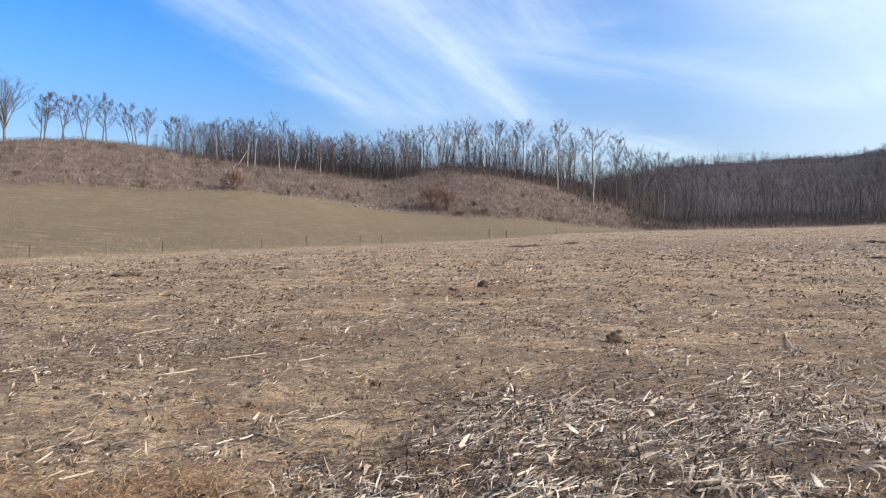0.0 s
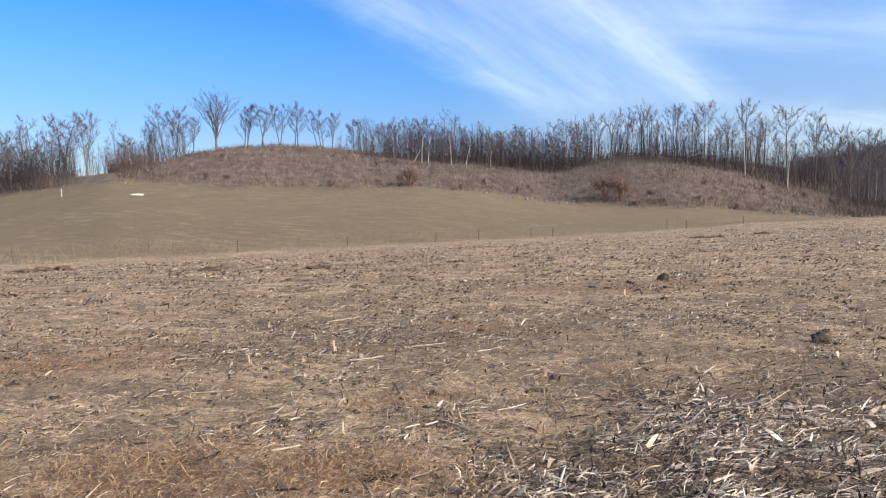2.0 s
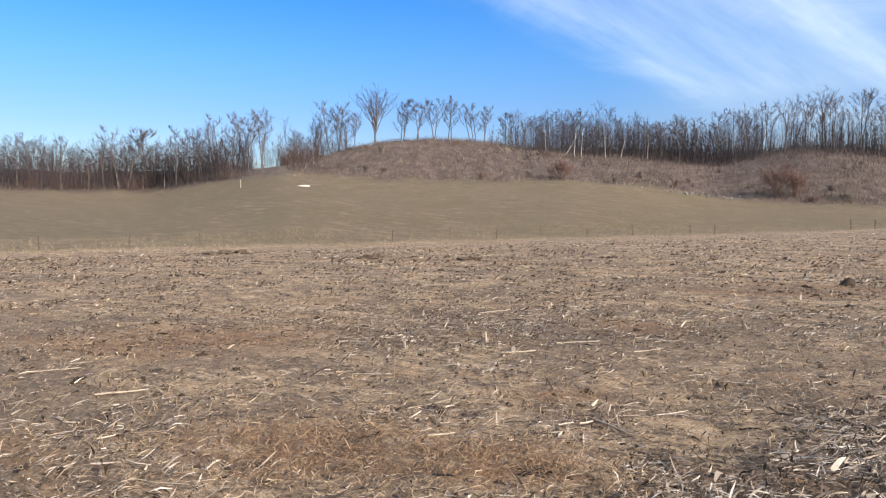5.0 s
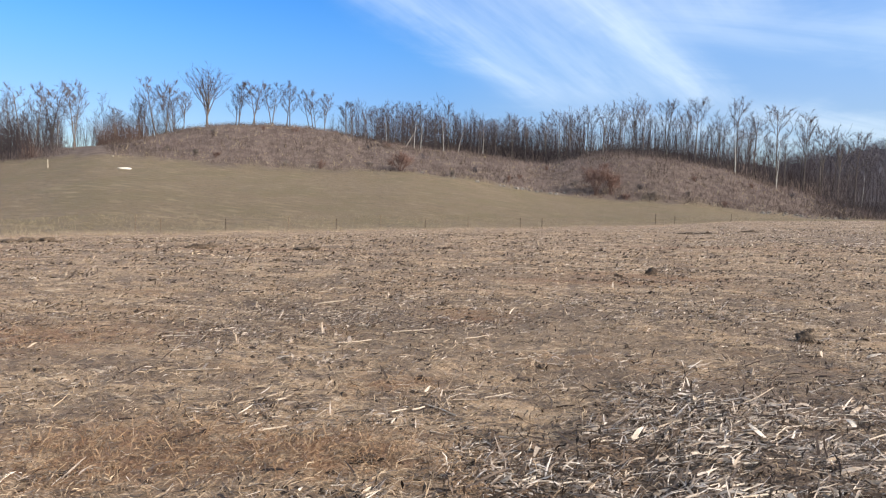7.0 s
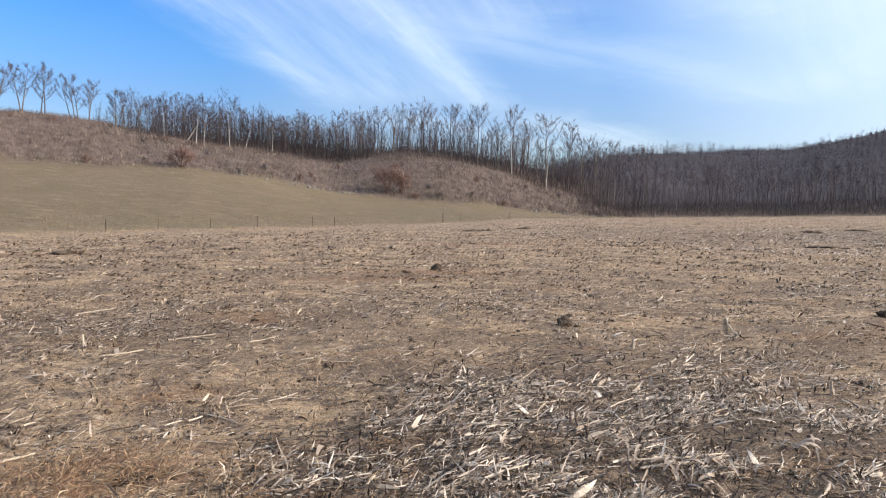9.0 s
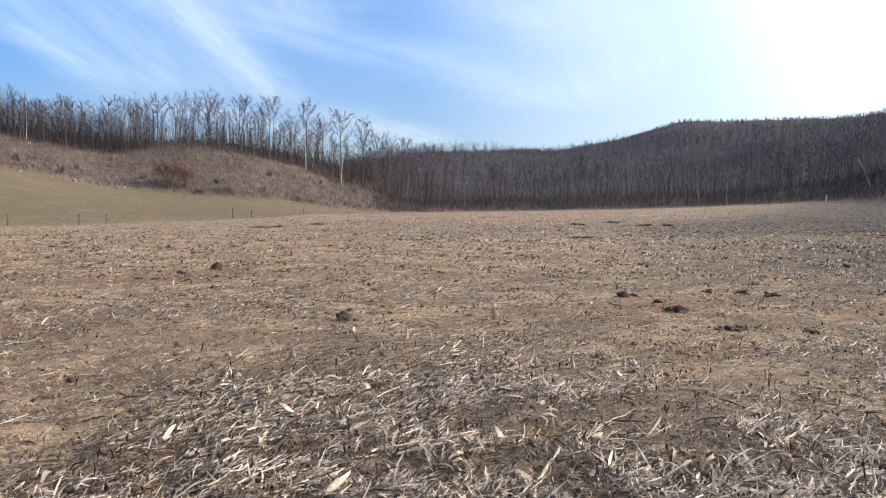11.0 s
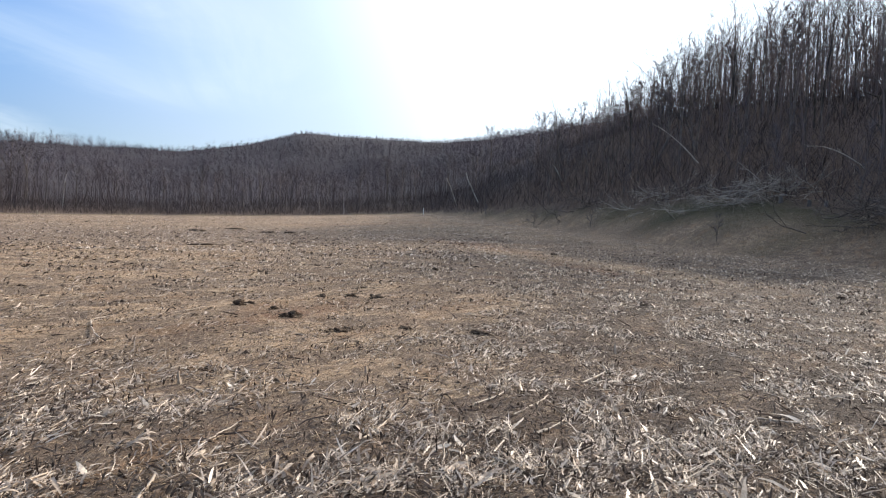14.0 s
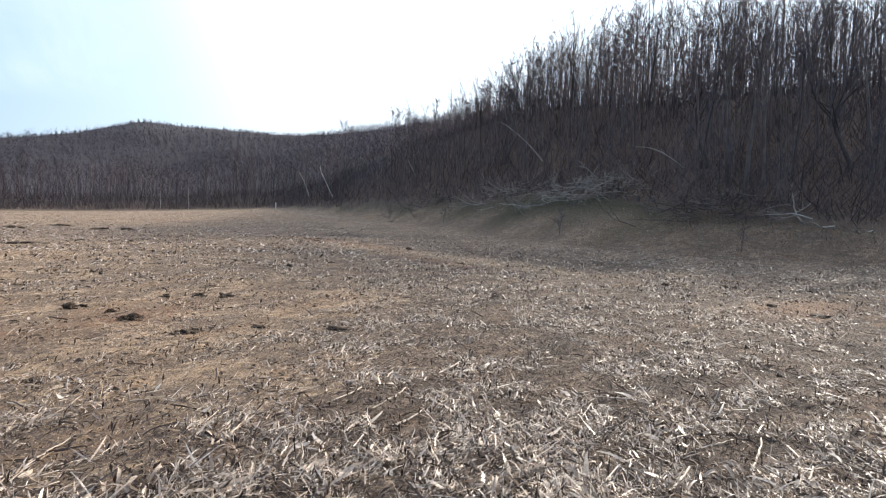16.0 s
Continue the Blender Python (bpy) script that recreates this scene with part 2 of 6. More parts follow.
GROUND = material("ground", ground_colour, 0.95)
BARK = material("grey_bark", bark_colour((0.072, 0.058, 0.05), (0.185, 0.153, 0.132)), 0.9)
PALE_BARK = material("pale_bark", bark_colour((0.25, 0.22, 0.18), (0.50, 0.45, 0.38), 0.2), 0.85)
TWIG = material("twigs", bark_colour((0.054, 0.046, 0.050), (0.115, 0.097, 0.101)), 0.9)
# far hill's twigs, distance haze put into the colour as a bluish tint
HAZED_TWIG = material("hazed_hill_twigs", piece_colour((0.057, 0.048, 0.059), (0.067, 0.056, 0.068), (0.079, 0.067, 0.078), drift=0.3, span=0.02), 0.95)
BIRCH = material("birch_bark", birch_colour, 0.7)
SLOPE_TWIG = material("slope_twigs", piece_colour((0.106, 0.079, 0.074), (0.145, 0.108, 0.10), (0.19, 0.145, 0.135), drift=0.2, span=0.06), 0.95)
FAR_TWIG = material("far_twigs", piece_colour((0.045, 0.035, 0.038), (0.062, 0.049, 0.052), (0.086, 0.069, 0.070), drift=0.22, span=0.05), 0.95)


# ---- landform ----
def table(*rows):
    return np.array(rows, float).T


# bearing, range and height angle from eye level of the lines at which the land folds
FIELD_END = table((-75, 60, -3.3), (-62, 60, -3.35), (-46, 62, -3.4), (-36, 64, -3.3), (-27, 66, -3.1), (-17, 70, -2.75), (-7, 78, -2.4), (5, 95, -1.75),
                  (10, 110, -1.3), (20, 172, -0.9), (28, 185, -0.6), (37, 185, -0.2), (45, 180, 0.3), (52, 150, 0.8), (58, 108, 0.45), (67, 75, -0.3),
                  (77, 52, -1.2), (90, 48, -1.6), (112, 48, -1.3))
SLOPE_FOOT = table((-75, 190, 1.0), (-52, 190, 1.1), (-48, 170, 1.76), (-42, 150, 2.67), (-38, 145, 2.58), (-32, 140, 2.25), (-24, 140, 2.05), (-17, 142, 2.1),
                   (-12, 145, 1.65), (-6.5, 150, 0.78), (-1.5, 152, 0.3), (6, 152, -0.05), (13, 160, -0.7), (17, 172, -0.93), (20, 180, -0.85), (28, 192, -0.55),
                   (37, 192, -0.15), (45, 188, 0.35), (52, 165, 0.9), (57, 130, 1.3), (64, 100, 1.9), (69, 88, 2.35), (75, 78, 2.9), (80, 74, 3.15), (84, 70, 2.6),
                   (88, 62, 1.9), (93, 58, 1.5), (112, 56, 1.5))
CREST = table((-75, 235, 2.0), (-52, 235, 2.2), (-46, 205, 2.9), (-42, 184, 3.2), (-39, 180, 3.9), (-36.5, 180, 4.65), (-34, 180, 5.3), (-29, 182, 5.78), (-26, 182, 5.7),
              (-24, 182, 5.55), (-21, 184, 4.75), (-17, 186, 4.2), (-12, 188, 3.85), (-8, 190, 3.4), (-5, 192, 3.0), (-3, 185, 3.4), (0.5, 178, 3.95), (3.5, 178, 3.8),
              (5.6, 180, 3.35), (10.5, 184, 2.25), (12.6, 186, 1.5), (15.2, 190, 0.8), (18.5, 196, -0.3), (22, 230, 0.2))
CREST_EAST = table((28, 255, 0.5), (37, 260, 1.0), (45, 250, 1.5), (52, 220, 2.5), (57, 180, 4.0), (61, 155, 5.5), (66, 142, 7.5), (70, 135, 9.0), (76, 130, 10.2), (85, 125, 10.8),
                   (92, 120, 11.2), (112, 115, 11.5))
CREST = np.concatenate([CREST, CREST_EAST], axis=1)
SKYLINE = table((-75, 760, 2.2), (-20, 760, 1.4), (10, 760, 1.4), (14, 760, 2.0), (18, 760, 3.0), (22, 760, 3.4), (28, 760, 3.9), (32, 760, 3.85), (36.6, 750, 4.8), (38.4, 740, 5.3), (41, 730, 6.2),
                (46.5, 720, 6.15), (52, 700, 6.0), (56, 680, 6.1), (61, 640, 6.6), (70, 600, 8.0), (112, 560, 8.0))
SKYLINE[2, SKYLINE[0] > 12] += 0.55
RIDGE = table((-75, 262, 2.5), (-48, 258, 2.5), (-42, 250, 2.8), (-24, 250, 4.2), (-20, 250, 4.5), (-12, 255, 4.4), (-4, 255, 4.0), (4, 255, 4.0), (10, 255, 3.2), (14, 258, 2.3),
              (18, 265, 2.2), (28, 320, 1.6), (45, 320, 2.3), (52, 290, 3.6), (57, 250, 5.0), (61, 222, 6.2), (66, 205, 7.4), (70, 196, 7.8), (76, 190, 8.2), (112, 180, 9.2))
BEARINGS = np.concatenate([np.arange(-180, -76, 4.0), np.arange(-76, 113, 0.5), np.arange(116, 180, 4.0)])
RANGES = np.concatenate([[0.0], 0.5 * (9000 ** (np.arange(211) / 210))])


def on_line(line, b):
    """Range and height of a fold line at the bearings b, eased round its corners and level behind."""
    spread = np.linspace(-1.6, 1.6, 9)
    weight = np.exp(-(spread / 0.8) ** 2)
    weight /= weight.sum()
    bb = b[:, None] + spread[None]
    r = (np.interp(bb, line[0], line[1]) * weight).sum(1)
    h = (np.interp(bb, line[0], line[2]) * weight).sum(1)
    return r, EYE + r * np.tan(np.radians(h))


def landform():
    lines = [on_line(f, BEARINGS) for f in (FIELD_END, SLOPE_FOOT, CREST, RIDGE, SKYLINE)]
    (re, ze), (rf, zf), (rc, zc), (rd, zd), (rs, zs) = lines
    heights = np.zeros((len(BEARINGS), len(RANGES)))
    for i in range(len(BEARINGS)):
        r = np.array([0, 0.35 * re[i], re[i], 0.5 * (re[i] + rf[i]), rf[i], 0.5 * (rf[i] + rc[i]), rc[i], rd[i], rs[i], rs[i] + 400, 5000.0])
        bulge = 0.035 * (rc[i] - rf[i])
        z = np.array([0, 0.16 * ze[i], ze[i], 0.5 * (ze[i] + zf[i]) - 0.008 * (rf[i] - re[i]), zf[i], 0.5 * (zf[i] + zc[i]) + bulge * 0.6, zc[i],
                      zd[i], zs[i], zs[i] - 25, zs[i] - 60])
        h, d = np.diff(r), np.diff(z) / np.diff(r)
        m = np.concatenate([[0], np.where(d[:-1] * d[1:] > 0, 2 * d[:-1] * d[1:] / (d[:-1] + d[1:] + 1e-12), 0), [0]])
        k = np.clip(np.searchsorted(r, RANGES, side="right") - 1, 0, len(r) - 2)
        s = np.clip((RANGES - r[k]) / h[k], 0, 1)
        heights[i] = ((1 + 2 * s) * (1 - s) ** 2 * z[k] + s * (1 - s) ** 2 * h[k] * m[k] + s * s * (3 - 2 * s) * z[k + 1] + s * s * (s - 1) * h[k] * m[k + 1])
    return heights, re, rf, rc, rs


HEIGHTS, END_R, FOOT_R, CREST_R, SKY_R = landform()


def smooth(a, low, high):
    s = np.clip((a - low) / (high - low), 0, 1)
    return s * s * (3 - 2 * s)


for i, b in enumerate(BEARINGS):
    for j, r in enumerate(RANGES):
        x, y = r * math.sin(radians(b)), r * math.cos(radians(b))
        rough = 0.035 * noise.noise((x * 0.9, y * 0.9, 0)) + 0.032 * noise.noise((x * 3.1, y * 3.1, 5)) + 0.018 * noise.noise((x * 7.0, y * 7.0, 1))
        if r > 6:
            rough += min(1, (r - 6) / 60) * 0.10 * noise.noise((x * 0.11, y * 0.11, 2))
        if r > FOOT_R[i]:
            rough += min(1, (r - FOOT_R[i]) / 15) * (0.8 * noise.noise((x * 0.06, y * 0.06, 7)) + 0.35 * noise.noise((x * 0.2, y * 0.2, 9)))
        if r > CREST_R[i] + 40:
            rough += min(1, (r - CREST_R[i] - 40) / 120) * (7 - 6 * min(1, max(0, (r - SKY_R[i] + 260) / 160))) * noise.noise((x * 0.012, y * 0.012, 4))
        HEIGHTS[i, j] += rough


def ground_at(x, y):
    """Height of the ground under arrays of points."""
    x, y = np.atleast_1d(x).astype(float), np.atleast_1d(y).astype(float)
    b, r = np.degrees(np.arctan2(x, y)), np.hypot(x, y)
    i = np.clip(np.searchsorted(BEARINGS, b, side="right") - 1, 0, len(BEARINGS) - 2)
    j = np.clip(np.searchsorted(RANGES, r, side="right") - 1, 0, len(RANGES) - 2)
    u = np.clip((b - BEARINGS[i]) / (BEARINGS[i + 1] - BEARINGS[i]), 0, 1)
    v = np.clip((r - RANGES[j]) / (RANGES[j + 1] - RANGES[j]), 0, 1)
    return ((1 - u) * (1 - v) * HEIGHTS[i, j] + u * (1 - v) * HEIGHTS[i + 1, j] + (1 - u) * v * HEIGHTS[i, j + 1] + u * v * HEIGHTS[i + 1, j + 1])


def spot(bearing, distance, sink=0.0):
    """A place on the ground."""
    x, y = distance * math.sin(radians(bearing)), distance * math.cos(radians(bearing))
    return Vector((x, y, float(ground_at(x, y)[0]) - sink))


def line_range(values, b):
    return np.interp(b, BEARINGS, values)


# tan grassy stretches, grey trashy ones and rusty weed patches of the field: bearing, range, half length, half width, bearing of its length
STRAW_PATCHES = [(52, 6.2, 3.0, 1.3, 80), (40, 5.0, 2.2, 1.2, 70), (-36, 4.6, 3.2, 1.3, 55), (-12, 4.6, 1.6, 0.6, 60), (-2, 6.3, 4.6, 0.9, 39), (-54, 9, 3.2, 2.6, 40), (-40, 6, 2.2, 0.9, 60), (44, 10.5, 4.6, 2.8, 80), (68, 28, 10, 2.2, 29), (95, 17.5, 3.4, 1.3, 120), (6, 12.5, 9, 2.2, 75), (13, 8.2, 3.0, 0.9, 75), (-40, 15, 7, 3, 55),
                 (-20, 40, 26, 12, 75), (-55, 40, 22, 14, 45), (10, 22, 12, 4, 85)]
GREY_PATCHES = [(28, 45, 25, 12, 100), (76, 18, 14, 6, 40), (-28, 8.3, 3.4, 1.4, 66), (24, 4.4, 4.2, 1.4, 100), (78, 7.5, 6, 3.6, 70), (55, 4.2, 3, 2.2, 90), (88, 30, 14, 9, 20), (-8, 10.2, 3.4, 0.7, 70), (62, 42, 12, 5, 30)]
RUST_PATCHES = [(-27, 3.85, 0.8, 0.35, 75), (-30, 22, 3.0, 0.6, 80), (8, 26, 4.0, 0.7, 85), (-52, 26, 3.0, 0.8, 50), (-41, 4.2, 0.8, 0.5, 70), (3.0, 14.2, 1.8, 0.5, 95), (-3.2, 12.9, 1.4, 0.4, 85), (-50, 8.2, 1.6, 0.9, 60), (96.5, 17.2, 3.2, 0.9, 108),
                (66, 25, 4, 0.8, 40), (57, 38, 7, 1.2, 30), (-19, 5.2, 0.4, 0.16, 60), (-12, 8.4, 0.5, 0.3, 80), (48, 90, 14, 3.0, 120), (43, 10.5, 1.6, 0.5, 80)]

EAST_TRASH = [(70, 9, 9, 7, 60), (60, 20, 14, 8, 60), (38, 6, 4, 3, 60), (92, 12, 10, 6, 20)]


def patches(x, y, spots):
    total = np.zeros_like(x)
    for b, r, a, c, turn in spots:
        dx, dy = x - r * math.sin(radians(b)), y - r * math.cos(radians(b))
        s, t = math.sin(radians(turn)), math.cos(radians(turn))
        total = np.maximum(total, np.exp(-((dx * s + dy * t) / a) ** 2 - ((dx * t - dy * s) / c) ** 2))
    return np.clip(total * 1.25, 0, 1)


def straw_share(x, y):
    """How much of the field's cover is tan grass rather than grey trash."""
    r = np.hypot(x, y)
    drift = np.array([noise.noise((a * 0.22, c * 0.22, 8)) for a, c in zip(x, y)])
    bearing = np.degrees(np.arctan2(x, y))
    base = 0.32 + 0.24 * smooth(r, 7, 16) + 0.5 * drift + 0.34 * smooth(-bearing, -8, 14) * (1 - smooth(-bearing, 80, 150)) - 0.35 * smooth(bearing, 52, 80) * (1 - smooth(bearing, 112, 160))
    return np.clip(base + patches(x, y, STRAW_PATCHES) - 0.8 * patches(x, y, GREY_PATCHES), 0, 1)


def mesh_of(name, verts, faces, mat, smooth_faces=True):
    """One mesh from arrays of corners and of faces with a like number of corners."""
    verts, faces = np.asarray(verts, np.float32), np.asarray(faces, np.int32)
    me = bpy.data.meshes.new(name)
    me.vertices.add(len(verts))
    me.vertices.foreach_set("co", verts.ravel())
    k = faces.shape[1]
    me.loops.add(faces.size)
    me.loops.foreach_set("vertex_index", faces.ravel())
    me.polygons.add(len(faces))
    me.polygons.foreach_set("loop_start", np.arange(0, faces.size, k, dtype=np.int32))
    me.polygons.foreach_set("use_smooth", np.full(len(faces), smooth_faces))
    me.update(calc_edges=True)
    me.validate()
    me.materials.append(mat)
    return me


def build_ground():
    nb, nr = len(BEARINGS), len(RANGES)
    b, r = np.meshgrid(np.radians(BEARINGS), RANGES, indexing="ij")
    x, y = r * np.sin(b), r * np.cos(b)
    verts = np.stack([x, y, HEIGHTS], -1).reshape(-1, 3)
    i, j = np.meshgrid(np.arange(nb), np.arange(1, nr - 1), indexing="ij")
    k = (i + 1) % nb
    faces = np.stack([i * nr + j, i * nr + j + 1, k * nr + j + 1, k * nr + j], -1).reshape(-1, 4)
    # the middle, inside the first ring, is one round face
    me = mesh_of("ground", verts, faces, GROUND)
    bm = bmesh.new()
    bm.from_mesh(me)
    bm.verts.ensure_lookup_table()
    bm.faces.new([bm.verts[q * nr + 1] for q in range(nb - 1, -1, -1)]).smooth = True
    bmesh.ops.delete(bm, geom=[v for v in bm.verts if not v.link_faces], context="VERTS")
    bmesh.ops.recalc_face_normals(bm, faces=bm.faces)
    if sum(f.normal.z for f in bm.faces) < 0:
        bmesh.ops.reverse_faces(bm, faces=bm.faces)
    bm.to_mesh(me)
    bm.free()
    co = np.zeros(len(me.vertices) * 3, np.float32)
    me.vertices.foreach_get("co", co)
    x, y = co[0::3].astype(float), co[1::3].astype(float)
    bb, rr = np.degrees(np.arctan2(x, y)), np.hypot(x, y)
    ragged = np.array([noise.noise((a * 0.15, c * 0.15, 3)) for a, c in zip(x, y)])
    end, foot, crest = line_range(END_R, bb), line_range(FOOT_R, bb), line_range(CREST_R, bb)
    wooded = np.maximum(smooth(bb, 17, 20), smooth(-bb, 46, 49))
    open_side = 1 - smooth(bb, 47, 55)
    zones = {
        "pasture": open_side * smooth(rr, end - 2 + 3 * ragged, end + 3 + 3 * ragged),
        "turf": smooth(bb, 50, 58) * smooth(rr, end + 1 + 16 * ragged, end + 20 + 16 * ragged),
        "brush": smooth(rr, foot - 2 + 4 * ragged, foot + 2 + 4 * ragged),
        "litter": np.maximum(smooth(rr, crest - 2, crest + 6), wooded * smooth(rr, foot - 1 + 4 * ragged, foot + 3 + 4 * ragged)),
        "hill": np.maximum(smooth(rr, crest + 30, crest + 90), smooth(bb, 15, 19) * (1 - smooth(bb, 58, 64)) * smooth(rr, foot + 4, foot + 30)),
        "straw": straw_share(x, y),
        "rust": patches(x, y, RUST_PATCHES),
        # darker tilth with painted shade, east side, gone by 90 m
        "tilth_shade": smooth(bb, 34, 70) * (1 - smooth(bb, 112, 160)) * smooth(-rr, -90, -30) * (1 - patches(x, y, STRAW_PATCHES)),
    }
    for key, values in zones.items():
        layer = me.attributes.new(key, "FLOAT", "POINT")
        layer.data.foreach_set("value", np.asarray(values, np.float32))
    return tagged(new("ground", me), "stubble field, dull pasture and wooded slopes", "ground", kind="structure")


build_ground()


# ---- trees ----
class Limbs:
    """Gathers tubes of wood into one mesh."""

    def __init__(self):
        self.verts, self.tris = [], []

    def tube(self, points, radii, sides):
        start, rings = len(self.verts), len(points)
        for i, (p, r) in enumerate(zip(points, radii)):
            along = (points[min(i + 1, rings - 1)] - points[max(i - 1, 0)]).normalized()
            u = along.cross(Vector((0.31, 0.17, 0.05)) if abs(along.z) > 0.9 else Vector((0, 0, 1))).normalized()
            v = along.cross(u)
            if i == rings - 1 and r < 0.006:
                self.verts.append(tuple(p))
            else:
                self.verts += [tuple(p + (u * math.cos(q) + v * math.sin(q)) * r) for q in [2 * math.pi * s / sides for s in range(sides)]]
        pointed = radii[-1] < 0.006
        for i in range(rings - 1):
            a, b = start + i * sides, start + (i + 1) * sides
            for s in range(sides):
                t = (s + 1) % sides
                if i == rings - 2 and pointed:
                    self.tris.append((a + s, a + t, b))
                else:
                    self.tris += [(a + s, a + t, b + t), (a + s, b + t, b + s)]

    def mesh(self, name, mat):
        return mesh_of(name, self.verts, self.tris, mat)


def bend(rng, start, direction, length, steps, wobble, rise):
    points, d = [start.copy()], direction.normalized()
    for _ in range(steps):
        d = (d + Vector((rng.gauss(0, wobble), rng.gauss(0, wobble), rng.gauss(0, wobble) + rise))).normalized()
        points.append(points[-1] + d * (length / steps))
    return points


def along(points, f):
    f = min(max(f, 0), 0.999) * (len(points) - 1)
    i = int(f)
    return points[i].lerp(points[i + 1], f - i), (points[i + 1] - points[i]).normalized()


def spray_kind(seed, height, spikes, girth, centre=0.62):
    """Corners and triangles of a far tree: a stem and a spray of boughs."""
    rng = random.Random(seed)
    wood = Limbs()
    wood.tube([Vector((0, 0, -0.5)), Vector((rng.gauss(0, 0.3), rng.gauss(0, 0.3), height * 0.6))], [girth * 0.8, 0.004], 3)
    for k in range(spikes):
        q, up = rng.uniform(0, 6.283), rng.uniform(-0.75, 1.0)
        wide = math.sqrt(1 - up * up) * rng.uniform(0.7, 1.0)
        tip = Vector((math.cos(q) * wide * 0.32, math.sin(q) * wide * 0.32, centre + (0.98 - centre) * up * rng.uniform(0.85, 1.05))) * height
        at = Vector((tip.x * rng.uniform(-0.1, 0.3), tip.y * rng.uniform(-0.1, 0.3), max(0.05, tip.z / height - rng.uniform(0.02, 0.32)) * height))
        wood.tube([at, tip], [girth * 0.5, 0.004], 3)
    return np.array(wood.verts, np.float32), np.array(wood.tris, np.int32)


def ramify(rng, wood, crown, p, d, length, r, level, last, spread, rise, twig, tips):
    """A bough that parts again and again, ending in twigs."""
    steps = 3 if level < 2 else 2
    pts = bend(rng, p, d, length, steps, 0.07 + 0.03 * level, rise)
    end = 0.62 * r if level < last else 0.3 * r
    radii = [r + (end - r) * i / steps for i in range(steps + 1)]
    (wood if level < 2 else crown).tube(pts, [max(q, 0.0065) for q in radii], (6, 5, 4, 3, 3, 3)[min(level, 5)])
    if level >= last - 1:
        for _ in range(tips if level == last else tips // 2):
            q, e = along(pts, rng.uniform(0.15, 1.0))
            tip = (e + Vector((rng.gauss(0, 0.42), rng.gauss(0, 0.42), rng.gauss(0.15, 0.35)))).normalized() * length * rng.uniform(0.6, 1.25)
            crown.tube([q, q + tip], [twig, 0.003], 3)
    if level == last:
        return
    kids = 3 if rng.random() < 0.75 else 2
    for k in range(kids):
        q, e = along(pts, 0.999 if k == 0 else rng.uniform(0.4, 0.95))
        turn, tilt = rng.uniform(0, 6.283), radians(spread * (rng.uniform(0.3, 0.7) if k == 0 else rng.uniform(0.8, 1.3)))
        u = e.cross(Vector((0, 0, 1)) if abs(e.z) < 0.9 else Vector((1, 0, 0))).normalized()
        side = u * math.cos(turn) + e.cross(u) * math.sin(turn)
        ramify(rng, wood, crown, q, e * math.cos(tilt) + side * math.sin(tilt), length * rng.uniform(0.62, 0.84), max(r * (0.66 if k == 0 else 0.52), 0.008), level + 1, last, spread, rise, twig, tips)


